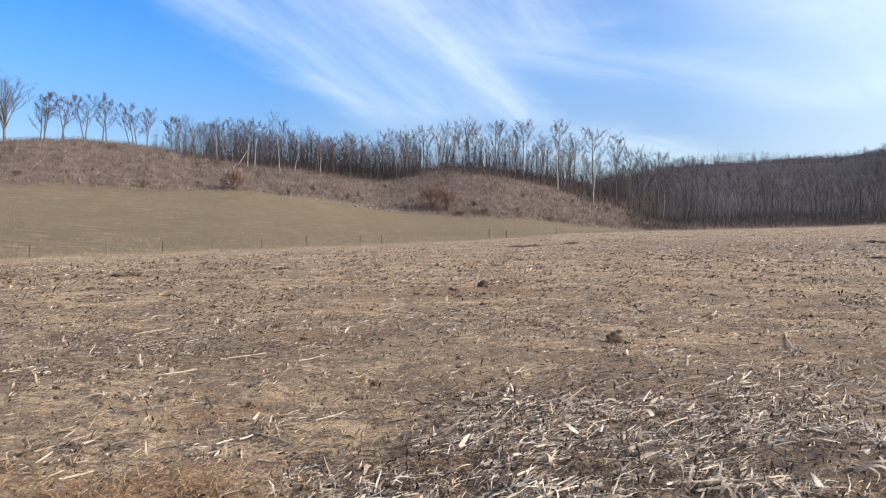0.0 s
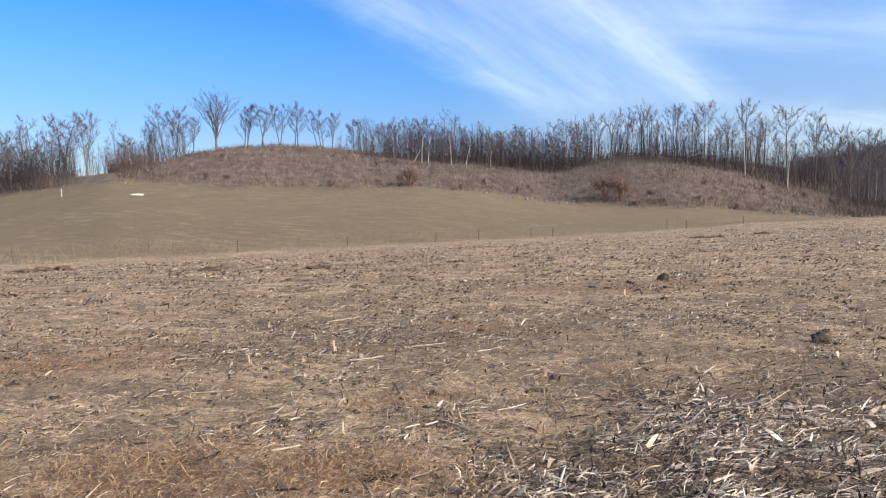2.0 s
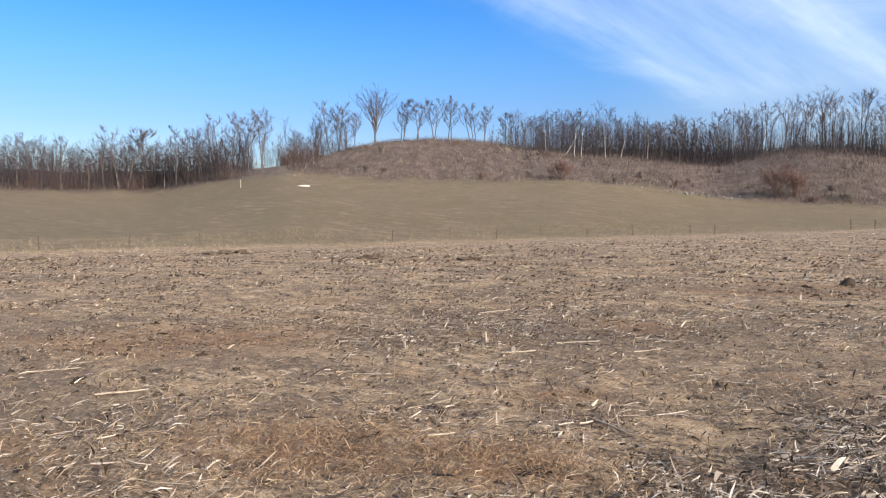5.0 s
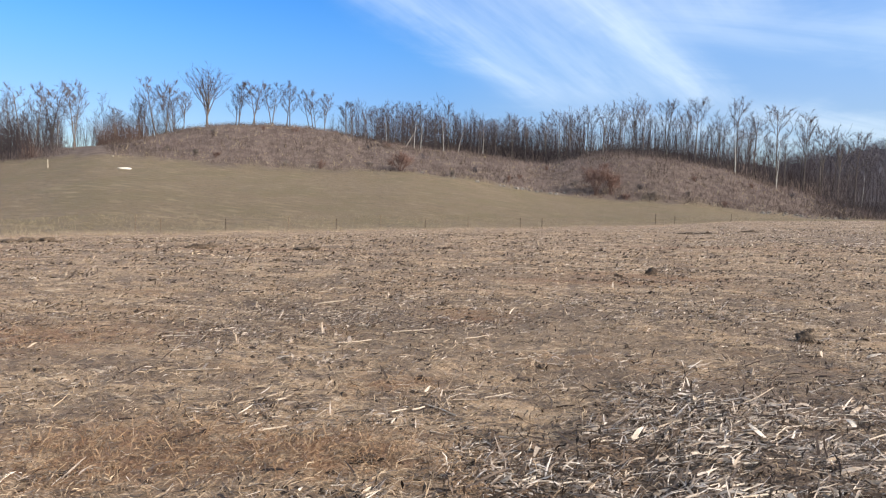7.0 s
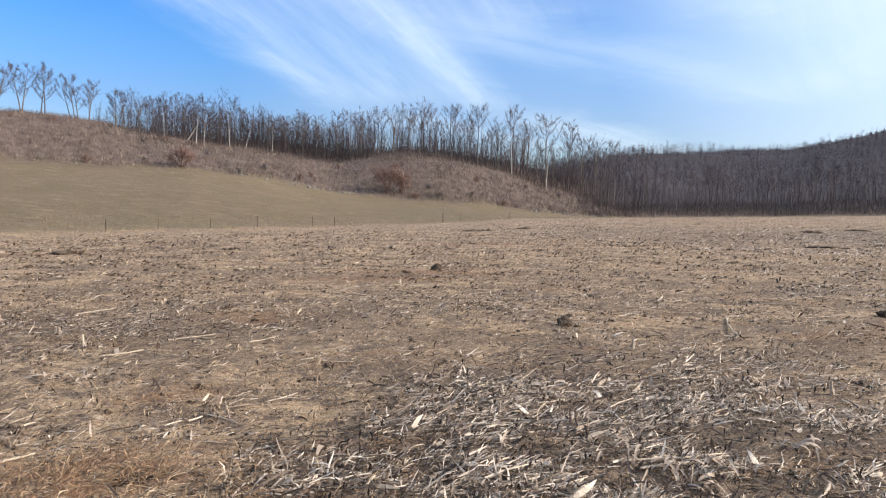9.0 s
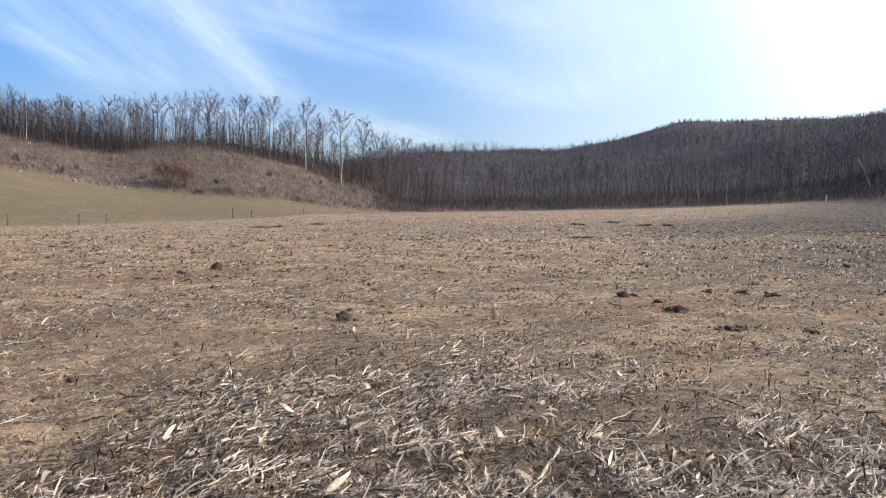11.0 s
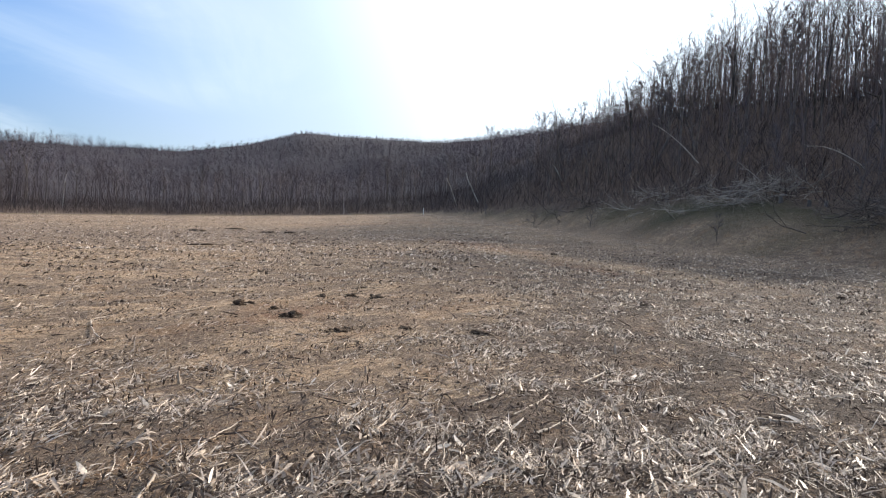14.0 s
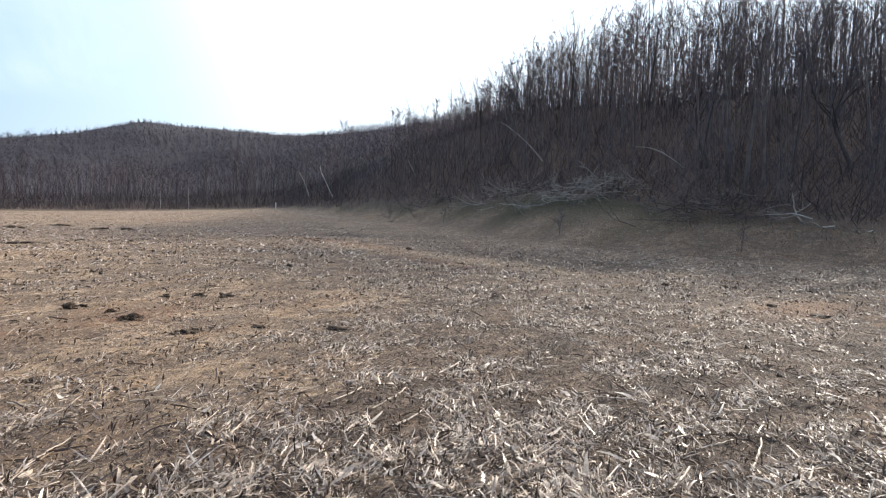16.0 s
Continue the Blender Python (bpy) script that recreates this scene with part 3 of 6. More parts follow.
def branch_tree(seed, height, girth, bare=0.4, width=6.0, limbs=9, subs=6, twigs=6, twig=0.02, vase=0.0, stools=1, lean=(0, 0), bark=None, reach=0.075, crook=0.03):
    """Meshes of a leafless tree: a trunk, limbs that sweep out and up to the crown's edge, boughs off the limbs and twigs off the boughs.
    vase: 0 a round crown round a leader, 1 limbs that part low down and widen upwards."""
    rng = random.Random(seed)
    wood, crown = Limbs(), Limbs()
    for stool in range(stools):
        at = Vector((rng.gauss(0, 0.5), rng.gauss(0, 0.5), -0.3)) if stools > 1 else Vector((0, 0, -0.3))
        slope = 0.09 if stools > 1 else 0.02
        tall = height * (rng.uniform(0.85, 1.0) if stools > 1 else 1.0)
        trunk = bend(rng, at, Vector((lean[0] + rng.gauss(0, slope), lean[1] + rng.gauss(0, slope), 1)), tall * (0.97 if vase < 0.5 else bare + 0.26), 8, crook, 0.015)
        wood.tube(trunk, [girth * (1.3 if i == 0 else (1 - 0.88 * (i / 8) ** 1.2 if vase < 0.5 else 1 - 0.6 * i / 8)) for i in range(9)], 6)
        count, span = max(3, round(limbs / stools ** 0.6)), 0.5 * width / stools ** 0.5
        for k in range(count):
            f = (k + rng.random()) / count
            start, d = along(trunk, (bare + (0.93 - bare) * f ** 0.9) if vase < 0.5 else rng.uniform(0.42, 0.99))
            q = 2.4 * k + rng.uniform(-0.5, 0.5)
            if vase < 0.5:
                z = start.z + tall * (0.10 + 0.20 * (1 - f)) * rng.uniform(0.7, 1.2)
                w = span * math.sqrt(max(0.04, 1 - (1.7 * (z / tall - bare) / (1 - bare) - 0.75) ** 2)) * rng.uniform(0.6, 1.0)
            else:
                z, w = tall * rng.uniform(0.84, 0.99), span * math.sqrt((k + 0.5) / count) * rng.uniform(0.85, 1.1)
                z -= 0.26 * tall * (w / span) ** 2 * rng.uniform(0.6, 1.2)
            end = Vector((start.x + math.cos(q) * w, start.y + math.sin(q) * w, min(z, tall)))
            bow = Vector((start.x + math.cos(q) * w * 0.3, start.y + math.sin(q) * w * 0.3, start.z + 0.58 * (end.z - start.z))) if vase > 0.5 else start.lerp(end, 0.45) + Vector((math.cos(q), math.sin(q), 0)) * w * (0.16 if vase < 0.5 else 0.02) - Vector((0, 0, 0.05 * (end - start).length))
            path = [(start * (1 - u) + bow * u) * (1 - u) + (bow * (1 - u) + end * u) * u + Vector((rng.gauss(0, crook), rng.gauss(0, crook), rng.gauss(0, crook))) * (end - start).length * 0.6 * (0 < u < 1) for u in (0, 0.25, 0.5, 0.75, 1)]
            r0 = girth * (0.42 * (1 - 0.6 * f) if vase < 0.5 else 0.36)
            wood.tube(path, [r0, r0 * 0.78, r0 * 0.55, r0 * 0.34, max(0.008, r0 * 0.14)], 4)
            long = (end - start).length
            for m in range(subs):
                u = (0.22 if vase < 0.5 else 0.36) + (0.78 if vase < 0.5 else 0.64) * (m + rng.random()) / subs
                p, e = along(path, u)
                e = (e + Vector((rng.gauss(0, 0.55), rng.gauss(0, 0.55), rng.gauss(0.12, 0.3)))).normalized()
                bough = bend(rng, p, e, (0.2 + 0.25 * rng.random()) * (0.5 * long + 0.09 * tall), 2, 0.16, 0.09)
                rb = max(twig * 1.15, r0 * 0.42 * (1.05 - u))
                crown.tube(bough, [rb, rb * 0.65, 0.005], 3)
                for _ in range(twigs):
                    p2, e2 = along(bough, rng.uniform(0.15, 1.0))
                    e2 = (e2 + Vector((rng.gauss(0, 0.5), rng.gauss(0, 0.5), rng.gauss(0.15, 0.35)))).normalized()
                    crown.tube([p2, p2 + e2 * tall * reach * rng.uniform(0.4, 1.1)], [twig, 0.003], 3)
    return wood.mesh("trunk", bark or BARK), crown.mesh("crown", TWIG)


def pole_kind(seed, height, girth, twigs, twig, reach):
    """Corners and triangles of a thin woodland sapling: a pole with twigs all the way up."""
    rng = random.Random(seed)
    wood = Limbs()
    stem = bend(rng, Vector((0, 0, -0.3)), Vector((rng.gauss(0, 0.08), rng.gauss(0, 0.08), 1)), height, 2, 0.06, 0.02)
    wood.tube(stem, [girth, girth * 0.6, 0.004], 3)
    for k in range(twigs):
        p, d = along(stem, rng.uniform(0.18, 0.97))
        q, tilt = rng.uniform(0, 6.283), radians(rng.uniform(20, 65))
        e = d * math.cos(tilt) + Vector((math.cos(q), math.sin(q), 0)) * math.sin(tilt)
        wood.tube([p, p + e * reach * rng.uniform(0.4, 1.2)], [twig, 0.003], 3)
    return np.array(wood.verts, np.float32), np.array(wood.tris, np.int32)


def tall_tree(seed, height, girth, bare=0.35, limbs=11, reach=0.2, angle=38, last=2, top=3, twig=0.02, tips=3, lean=(0, 0), bark=None, wobble=0.035, rough=False):
    """Meshes of a leafless woodland tree: a straight leader with ascending limbs and a fan of twigs on top."""
    rng = random.Random(seed)
    wood, crown = Limbs(), Limbs()
    steps = 4 if rough else 8
    stem = bend(rng, Vector((0, 0, -0.3)), Vector((lean[0], lean[1], 1)), height * 0.8, steps, wobble, 0.02)
    wood.tube(stem, [girth * (1.25 if i == 0 else 1 - 0.75 * i / steps) for i in range(steps + 1)], 4 if rough else 7)
    base = 3 - last
    for k in range(limbs):
        f = bare + (0.96 - bare) * (k + rng.random()) / limbs
        p, d = along(stem, f)
        q, tilt = rng.uniform(0, 6.283), radians(angle * rng.uniform(0.7, 1.3))
        size = height * reach * rng.uniform(0.6, 1.1) * (1.1 - 0.5 * f)
        ramify(rng, wood, crown, p, d * math.cos(tilt) + Vector((math.cos(q), math.sin(q), 0)) * math.sin(tilt), size, max(0.02, girth * 0.4 * (1.1 - f)), 2, 2 + last - 1, 34, 0.1, twig, tips)
    for k in range(3):
        q, tilt = rng.uniform(0, 6.283), radians(rng.uniform(4, 26))
        ramify(rng, wood, crown, stem[-1], Vector((math.cos(q) * math.sin(tilt), math.sin(q) * math.sin(tilt), math.cos(tilt))), height * 0.11, girth * 0.24, 2, 1 + top, 30, 0.06, twig, tips)
    return wood.mesh("trunk", bark or BARK), crown.mesh("crown", TWIG)


def tree(meshes, label, category, group, name="tree"):
    root = tagged(new(name), label, category, group)
    for key, me in zip(("trunk", "crown"), meshes):
        child = new(key, me)
        child.parent = root
    return root


def as_arrays(meshes):
    """Corners and triangles of a tree's meshes as one."""
    verts, tris, base = [], [], 0
    for me in meshes:
        v, t = np.zeros(len(me.vertices) * 3, np.float32), np.zeros(len(me.loops), np.int32)
        me.vertices.foreach_get("co", v)
        me.loops.foreach_get("vertex_index", t)
        verts.append(v.reshape(-1, 3))
        tris.append(t.reshape(-1, 3) + base)
        base += len(me.vertices)
    return np.concatenate(verts), np.concatenate(tris)


def thicket(name, label, category, kinds, places, scales, mat, seed=0):
    """Many plants too far or too many to count, as one object."""
    rng = np.random.default_rng(seed)
    verts, tris, base = [], [], 0
    for p, s in zip(places, scales):
        v, t = kinds[rng.integers(len(kinds))]
        q = rng.uniform(0, 6.283)
        c, d = math.cos(q) * s, math.sin(q) * s
        verts.append(np.stack([v[:, 0] * c - v[:, 1] * d + p[0], v[:, 0] * d + v[:, 1] * c + p[1], v[:, 2] * s * rng.uniform(0.85, 1.15) + p[2]], -1))
        tris.append(t + base)
        base += len(v)
    me = mesh_of(name, np.concatenate(verts), np.concatenate(tris), mat)
    return tagged(new(name, me), label, category, kind="stuff")


def scatter(rng, count, b0, b1, low, high, power=1.0):
    """Places between two fold lines, given as functions of the bearing."""
    b = rng.uniform(b0, b1, count)
    u = rng.uniform(0, 1, count) ** power
    lo, hi = low(b), high(b)
    r = lo + (hi - lo) * u
    x, y = r * np.sin(np.radians(b)), r * np.cos(np.radians(b))
    return np.stack([x, y, ground_at(x, y)], -1)


FOREST = [branch_tree(10 + i, h, g, f, w, m, 6, 6, 0.036, v) for i, (h, g, f, w, v, m) in
          enumerate(((17, 0.18, 0.42, 8.0, 0.0, 11), (18, 0.2, 0.55, 8.5, 0.0, 10), (15, 0.16, 0.34, 7.5, 0.0, 11), (18, 0.17, 0.55, 6.0, 0.0, 9), (19, 0.24, 0.3, 10.0, 1.0, 10), (16, 0.15, 0.5, 4.6, 0.0, 8)))]
NEAR = [branch_tree(20 + i, h, g, f, w, m, 6, 6, 0.014, v, stools=n, reach=0.07) for i, (h, g, f, w, v, n, m) in
        enumerate(((19, 0.12, 0.36, 6.0, 0.0, 2, 11), (21, 0.16, 0.34, 7.0, 0.0, 1, 13), (18, 0.11, 0.4, 5.5, 0.0, 2, 11), (21, 0.19, 0.3, 9.0, 1.0, 1, 9), (20, 0.13, 0.42, 5.0, 0.0, 1, 12)))]
SLIM = [tall_tree(30 + i, h, 0.06, 0.12, 11, 0.24, 30, 2, 2, 0.009, 6) for i, h in enumerate((10, 12, 8.5))]
VASE = [branch_tree(50 + i, h, g, f, w, m, 8, 7, 0.025, v, stools=n, reach=0.085) for i, (h, g, f, w, v, n, m) in
        enumerate(((15, 0.34, 0.12, 12.5, 1.0, 1, 24), (14, 0.16, 0.24, 8.5, 0.0, 2, 15), (13.5, 0.14, 0.22, 9.5, 0.0, 3, 16), (13.5, 0.17, 0.26, 8.0, 0.0, 2, 14), (14, 0.14, 0.28, 6.5, 0.0, 2, 14), (12, 0.13, 0.10, 10.0, 0.0, 3, 14)))]
BIRCHES = [tall_tree(70 + i, h, 0.12, 0.3, 10, 0.18, 36, 2, 3, 0.014, 6, lean=(l, 0), bark=BIRCH) for i, (h, l) in enumerate(((15, 0.03), (13, 0.24), (16, -0.04)))]
OAKS = [branch_tree(80 + i, h, 0.26, 0.2, 13.0, 9, 9, 7, 0.02, 1.0, crook=0.11, reach=0.07) for i, h in enumerate((13, 15))]
FAR_KINDS = [as_arrays(branch_tree(100 + i, h, 0.14, f, w, m, 4, 5, 0.028, v)) for i, (h, f, w, v, m) in enumerate(((17, 0.4, 6.5, 0, 9), (18, 0.48, 5.5, 0, 8), (15, 0.24, 7.0, 1, 6), (19, 0.5, 6.0, 0, 8), (14, 0.3, 6.5, 0, 9), (17, 0.3, 6.0, 1, 6)))]
SLOPE_KINDS = [as_arrays(branch_tree(140 + i, h, 0.12, f, w, m, 5, 6, 0.016, v, reach=0.07)) for i, (h, f, w, v, m) in enumerate(((18, 0.32, 6.0, 0, 11), (20, 0.38, 5.0, 0, 11), (17, 0.24, 7.0, 1, 7), (19, 0.36, 5.5, 0, 11), (16, 0.2, 7.0, 0, 12)))]
SPRAYS = [spray_kind(120 + i, 11, 14, 0.17, 0.5) for i in range(6)]
LEAFLESS = "leafless grey-barked woodland tree on the slope"
stock = {"forest": [tree(m, LEAFLESS, "tree", "woodland trees", "woodland_tree") for m in FOREST],
         "near": [tree(m, "tall leafless dark-trunked tree on the wooded slope", "tree", "slope trees", "slope_tree") for m in NEAR],
         "slim": [tree(m, "slender leafless young tree at the woodland edge", "tree", "young trees", "young_tree") for m in SLIM],
         "vase": [tree(m, "tall bare tree with upswept limbs on the mound", "tree", "trees on the mound", "bare_tree") for m in VASE],
         "birch": [tree(m, "white-barked birch with a bare crown", "birch", "birches", "birch_tree") for m in BIRCHES],
         "oak": [tree(m, "bare spreading oak with crooked dark limbs", "oak", "oaks", "oak_tree") for m in OAKS]}
used = set()


def plant(kind, which, bearing, distance, scale=1.0, turn=0.0, sink=0.0):
    """Stands a tree of a kind on the ground; the first of each mesh is the stock itself."""
    model = stock[kind][which % len(stock[kind])]
    m = Matrix.Translation(spot(bearing, distance, sink)) @ pose(0, 0, 0, 0, 0, turn)
    ob = model if model not in used else copy_thing(model, m)
    used.add(model)
    ob.matrix_basis = m @ Matrix.Scale(scale, 4)
    return ob


def range_of(values, bearing):
    return float(line_range(values, bearing))


def full_height(model):
    return max(v.co.z for child in model.children for v in child.data.vertices)


def stand(kind, which, bearing, distance, top, turn=0.0, low=0.3, high=1.6):
    """Plants a tree so tall that its top stands at that height angle over eye level."""
    model = stock[kind][which % len(stock[kind])]
    if (kind, which) not in heights_of:
        heights_of[kind, which] = full_height(model)
    tall = 1.06 * (EYE + distance * math.tan(radians(top)) - spot(bearing, distance).z)
    return plant(kind, which, bearing, distance, min(max(tall / heights_of[kind, which], low), high), turn)


heights_of = {}
# lone trees along the mound's crest and the pasture's shoulder: bearing, height angle of the top, kind
MOUND_TREES = ((-53.9, 6.09, 3), (-52, 7.35, 5), (-49.6, 6.22, 3), (-48.1, 5.91, 4), (-46.3, 7.32, 3), (-44.8, 7.87, 1), (-43.2, 8.01, 4), (-40.5, 6.5, 1), (-38.8, 7.47, 4), (-37.1, 8.76, 3), (-36.4, 8.4, 2), (-35.5, 7.99, 4), (-33.7, 10.35, 0), (-31.3, 9.05, 2), (-30.1, 9.29, 1), (-28.7, 9.05, 3), (-27.2, 9.18, 3), (-25.2, 8.78, 2), (-24.3, 8.53, 4), (-22.3, 8.02, 5))
for b, top, k in MOUND_TREES:
    stand("vase", k, b, range_of(CREST_R, b) + (4 if b > -42 else (-22 if b > -47 else -38)), top, b * 97 % 360)
# the front row of the western wood
EDGE_TREES = ((-20.3, 7.13, 1), (-18.8, 7.06, 2), (-17.5, 7.2, 0), (-16.1, 8.06, 1), (-14.7, 7.13, 3), (-13.6, 8.17, 3), (-11, 6.92, 2), (-9.5, 6.85, 0), (-8.1, 7, 1), (-7, 7.04, 0), (-5.2, 7.35, 2), (-4.1, 7.58, 1), (-3.2, 7.85, 4), (-1.8, 7.98, 2), (-0.4, 8.12, 4), (1.2, 7.54, 0), (2.8, 8.04, 1), (4.6, 8.31, 5), (5.9, 7.48, 2), (6.9, 8.47, 1), (8.6, 7.41, 4), (9.9, 8.25, 1), (11.2, 6.76, 2), (12.8, 7.64, 1), (14.7, 7.08, 3), (15.8, 5.93, 2), (17, 6.01, 4), (18.1, 5.46, 0), (20.3, 5, 2), (21.2, 4.73, 4))
for b, top, k in EDGE_TREES:
    stand("forest", k, b, range_of(CREST_R, b) + 4 + (b * 37 % 5), top, b * 83 % 360)
# birches before the western wood, along its foot and in the far wood
for b, k, s, off in ((-12.75, 1, 0.62, -1), (-16.6, 0, 0.66, -1), (-16.0, 2, 0.62, -1), (-14.0, 0, 0.66, 0), (-19, 2, 0.62, 6), (9.9, 0, 0.9, 2), (12.9, 2, 0.85, 2), (-10.6, 2, 0.6, 6),
                     (18.6, 2, 0.7, 2), (23.6, 0, 0.75, -38), (45.1, 2, 0.5, -60), (43.0, 0, 0.45, -58), (-44.3, 2, 0.7, -24), (-50.8, 0, 0.5, -40)):
    plant("birch", k, b, range_of(CREST_R, b) + off, s, turn=b * 61 % 360)

rng = random.Random(5)
for count, b0, b1, line, near, deep, low, high in ((24, -22.5, 2, CREST_R, 4, 40, 0.42, 0.72), (20, 0, 19, CREST_R, 4, 30, 0.55, 0.9), (24, -70, -47, FOOT_R, 2, 30, 0.5, 0.78), (20, 18, 57, FOOT_R, 3, 24, 0.5, 0.8),
                                                   (10, 55, 61, FOOT_R, 2, 16, 0.3, 0.4), (12, 61, 66, FOOT_R, 3, 40, 0.36, 0.52)):
    for i in range(count):
        b = b0 + (b1 - b0) * (i + rng.uniform(0, 1)) / count
        plant("forest", rng.randrange(6), b, range_of(line, b) + near + (deep - near) * rng.random(), rng.uniform(low, high), rng.uniform(0, 360))
# treetops of the steep slope, by bearing
SLOPE_TOPS = table((57, 7.0), (60, 8.2), (62.5, 10.0), (65, 10.8), (67.2, 12.8), (70.3, 14.6), (72.4, 15.3), (74.8, 16.6), (76.5, 18.2), (79, 19.2), (86, 21.0), (110, 22.0))
for i in range(104):
    b = 62 + 46 * ((i + rng.uniform(0, 1)) / 104) ** 0.95
    r = range_of(FOOT_R, b) + 5 + 58 * rng.random()
    stand("near", rng.randrange(5), b, r, float(np.interp(b, *SLOPE_TOPS)) * rng.uniform(0.78, 1.06), rng.uniform(0, 360), 0.3, 1.15)
for i in range(46):
    b = rng.uniform(56, 108)
    plant("slim", rng.randrange(3), b, range_of(FOOT_R, b) + rng.uniform(1, 18), rng.uniform(0.6, 1.1), rng.uniform(0, 360))
stand("oak", 0, 71.2, range_of(CREST_R, 71.2) - 4, 15.6, 40, 0.3, 1.5)
stand("oak", 1, 74.3, range_of(CREST_R, 74.3) - 2, 16.6, 130, 0.3, 1.5)
# a lone crown on the shoulder, then the first trees of the slope against the sky
for b, k, top in ((57.6, 0, 8.7), (61.6, 1, 9.9), (62.0, 3, 10.1), (63.1, 2, 9.9), (64.2, 0, 10.4), (65.3, 1, 11.0)):
    stand("forest", k, b, range_of(CREST_R, b) + 2, top, b * 47 % 360, 0.2, 1.2)
for b, k, off, s in ((71.6, 1, 16, 0.95), (74.4, 0, 20, 0.9), (88, 1, 14, 1.0), (98, 0, 14, 1.0), (63.2, 1, 16, 0.5)):
    plant("oak", k, b, range_of(FOOT_R, b) + off, s, turn=b * 31 % 360)

gen = np.random.default_rng(11)


def foot(b):
    return line_range(FOOT_R, b)


def crest(b):
    return line_range(CREST_R, b)


west = np.concatenate([scatter(gen, 160, -23, 19, lambda b: crest(b) + 5, lambda b: crest(b) + 60), scatter(gen, 60, -67, -45, lambda b: foot(b) + 6, lambda b: foot(b) + 60),
                       scatter(gen, 26, -47, -38, lambda b: crest(b) + 4, lambda b: crest(b) + 30)])
thicket("western_woods", "leafless grey-brown woods on the ridge", "woods", FAR_KINDS, west, gen.uniform(0.5, 0.8, len(west)) * np.interp(np.degrees(np.arctan2(west[:, 0], west[:, 1])), (-50, -45, -24, -18, -13, -10, -6), (0.85, 0.9, 0.7, 1.0, 0.95, 0.8, 1.0)), FAR_TWIG, 1)
east = scatter(gen, 90, 17, 56.5, lambda b: foot(b) + 5, lambda b: foot(b) + 80, 1.3)
thicket("eastern_woods", "dense leafless dark woods across the valley", "woods", FAR_KINDS, east, gen.uniform(0.5, 0.8, len(east)), FAR_TWIG, 2)
# the last 12, past bearing 102, are unseen trees added to shade the strip
slope = np.concatenate([scatter(gen, 20, 58, 67, lambda b: foot(b) + 12, lambda b: crest(b) + 30), scatter(gen, 36, 67, 102, lambda b: foot(b) + 12, lambda b: crest(b)), scatter(gen, 40, 64, 104, lambda b: crest(b), lambda b: crest(b) + 50), scatter(gen, 12, 102, 128, lambda b: foot(b) + 4, lambda b: foot(b) + 50)])
thicket("slope_woods", "leafless dark woods on the steep slope", "woods", SLOPE_KINDS, slope, gen.uniform(0.75, 1.05, len(slope)) * np.interp(np.degrees(np.arctan2(slope[:, 0], slope[:, 1])), (58, 61, 63, 66, 72, 80), (0.2, 0.22, 0.4, 0.42, 0.68, 1.0)), SLOPE_TWIG, 7)
back = np.concatenate([scatter(gen, 450, 2, 18, lambda b: crest(b) + 4, lambda b: crest(b) + 32), scatter(gen, 900, -67, -46, lambda b: foot(b) + 3, lambda b: foot(b) + 26), scatter(gen, 800, -20, -2, lambda b: crest(b) + 5, lambda b: crest(b) + 30), scatter(gen, 900, -22, 16, lambda b: crest(b) + 6, lambda b: crest(b) + 50), scatter(gen, 260, -41, -36, lambda b: crest(b) + 6, lambda b: crest(b) + 30), scatter(gen, 1300, -24, 19, lambda b: crest(b) + 10, lambda b: crest(b) + 90), scatter(gen, 1250, -67, -44, lambda b: foot(b) + 8, lambda b: foot(b) + 60),
                       scatter(gen, 1000, 16, 57, lambda b: foot(b) + 4, lambda b: foot(b) + 60), scatter(gen, 220, -48, -39.5, lambda b: crest(b) + 3, lambda b: crest(b) + 40)])
thicket("woods_depth", "leafless brown woods behind the front trees", "woods", [pole_kind(160 + i, 11, 0.07, 15, 0.038, 2.2) for i in range(6)], back, gen.uniform(0.45, 1.0, len(back)) * np.interp(np.degrees(np.arctan2(back[:, 0], back[:, 1])), (-50, -45, -24, -18, -6, 0, 17, 20), (1.0, 0.85, 0.62, 0.98, 0.98, 0.8, 0.72, 0.9)), FAR_TWIG, 9)
# thicket past bearing 102 is unseen, added to shade the strip
under = np.concatenate([scatter(gen, 1150, 60, 122, lambda b: foot(b) + 5, lambda b: crest(b) + 20), scatter(gen, 900, 58, 108, lambda b: crest(b) - 12, lambda b: crest(b) + 24)])
thicket("slope_thicket", "tall leafless brown thicket covering the slope", "thicket", [pole_kind(180 + i, 8.0, 0.045, 20, 0.016, 1.6) for i in range(6)], under, gen.uniform(0.5, 1.2, len(under)) * np.interp(np.degrees(np.arctan2(under[:, 0], under[:, 1])), (58, 61, 63, 68, 74, 86, 94, 104), (0.28, 0.34, 0.58, 0.75, 1.05, 0.95, 0.6, 0.5)), SLOPE_TWIG, 10)
tops = scatter(gen, 1750, 64, 108, lambda b: crest(b) - 14, lambda b: crest(b) + 60)
thicket("ridge_thicket", "tall thin leafless trees crowding the slope's top", "woods", [pole_kind(200 + i, 18, 0.09, 24, 0.042, 2.8) for i in range(6)], tops, gen.uniform(0.7, 1.1, len(tops)) * np.interp(np.degrees(np.arctan2(tops[:, 0], tops[:, 1])), (64, 68, 74, 80), (0.35, 0.48, 0.8, 1.05)), SLOPE_TWIG, 14)
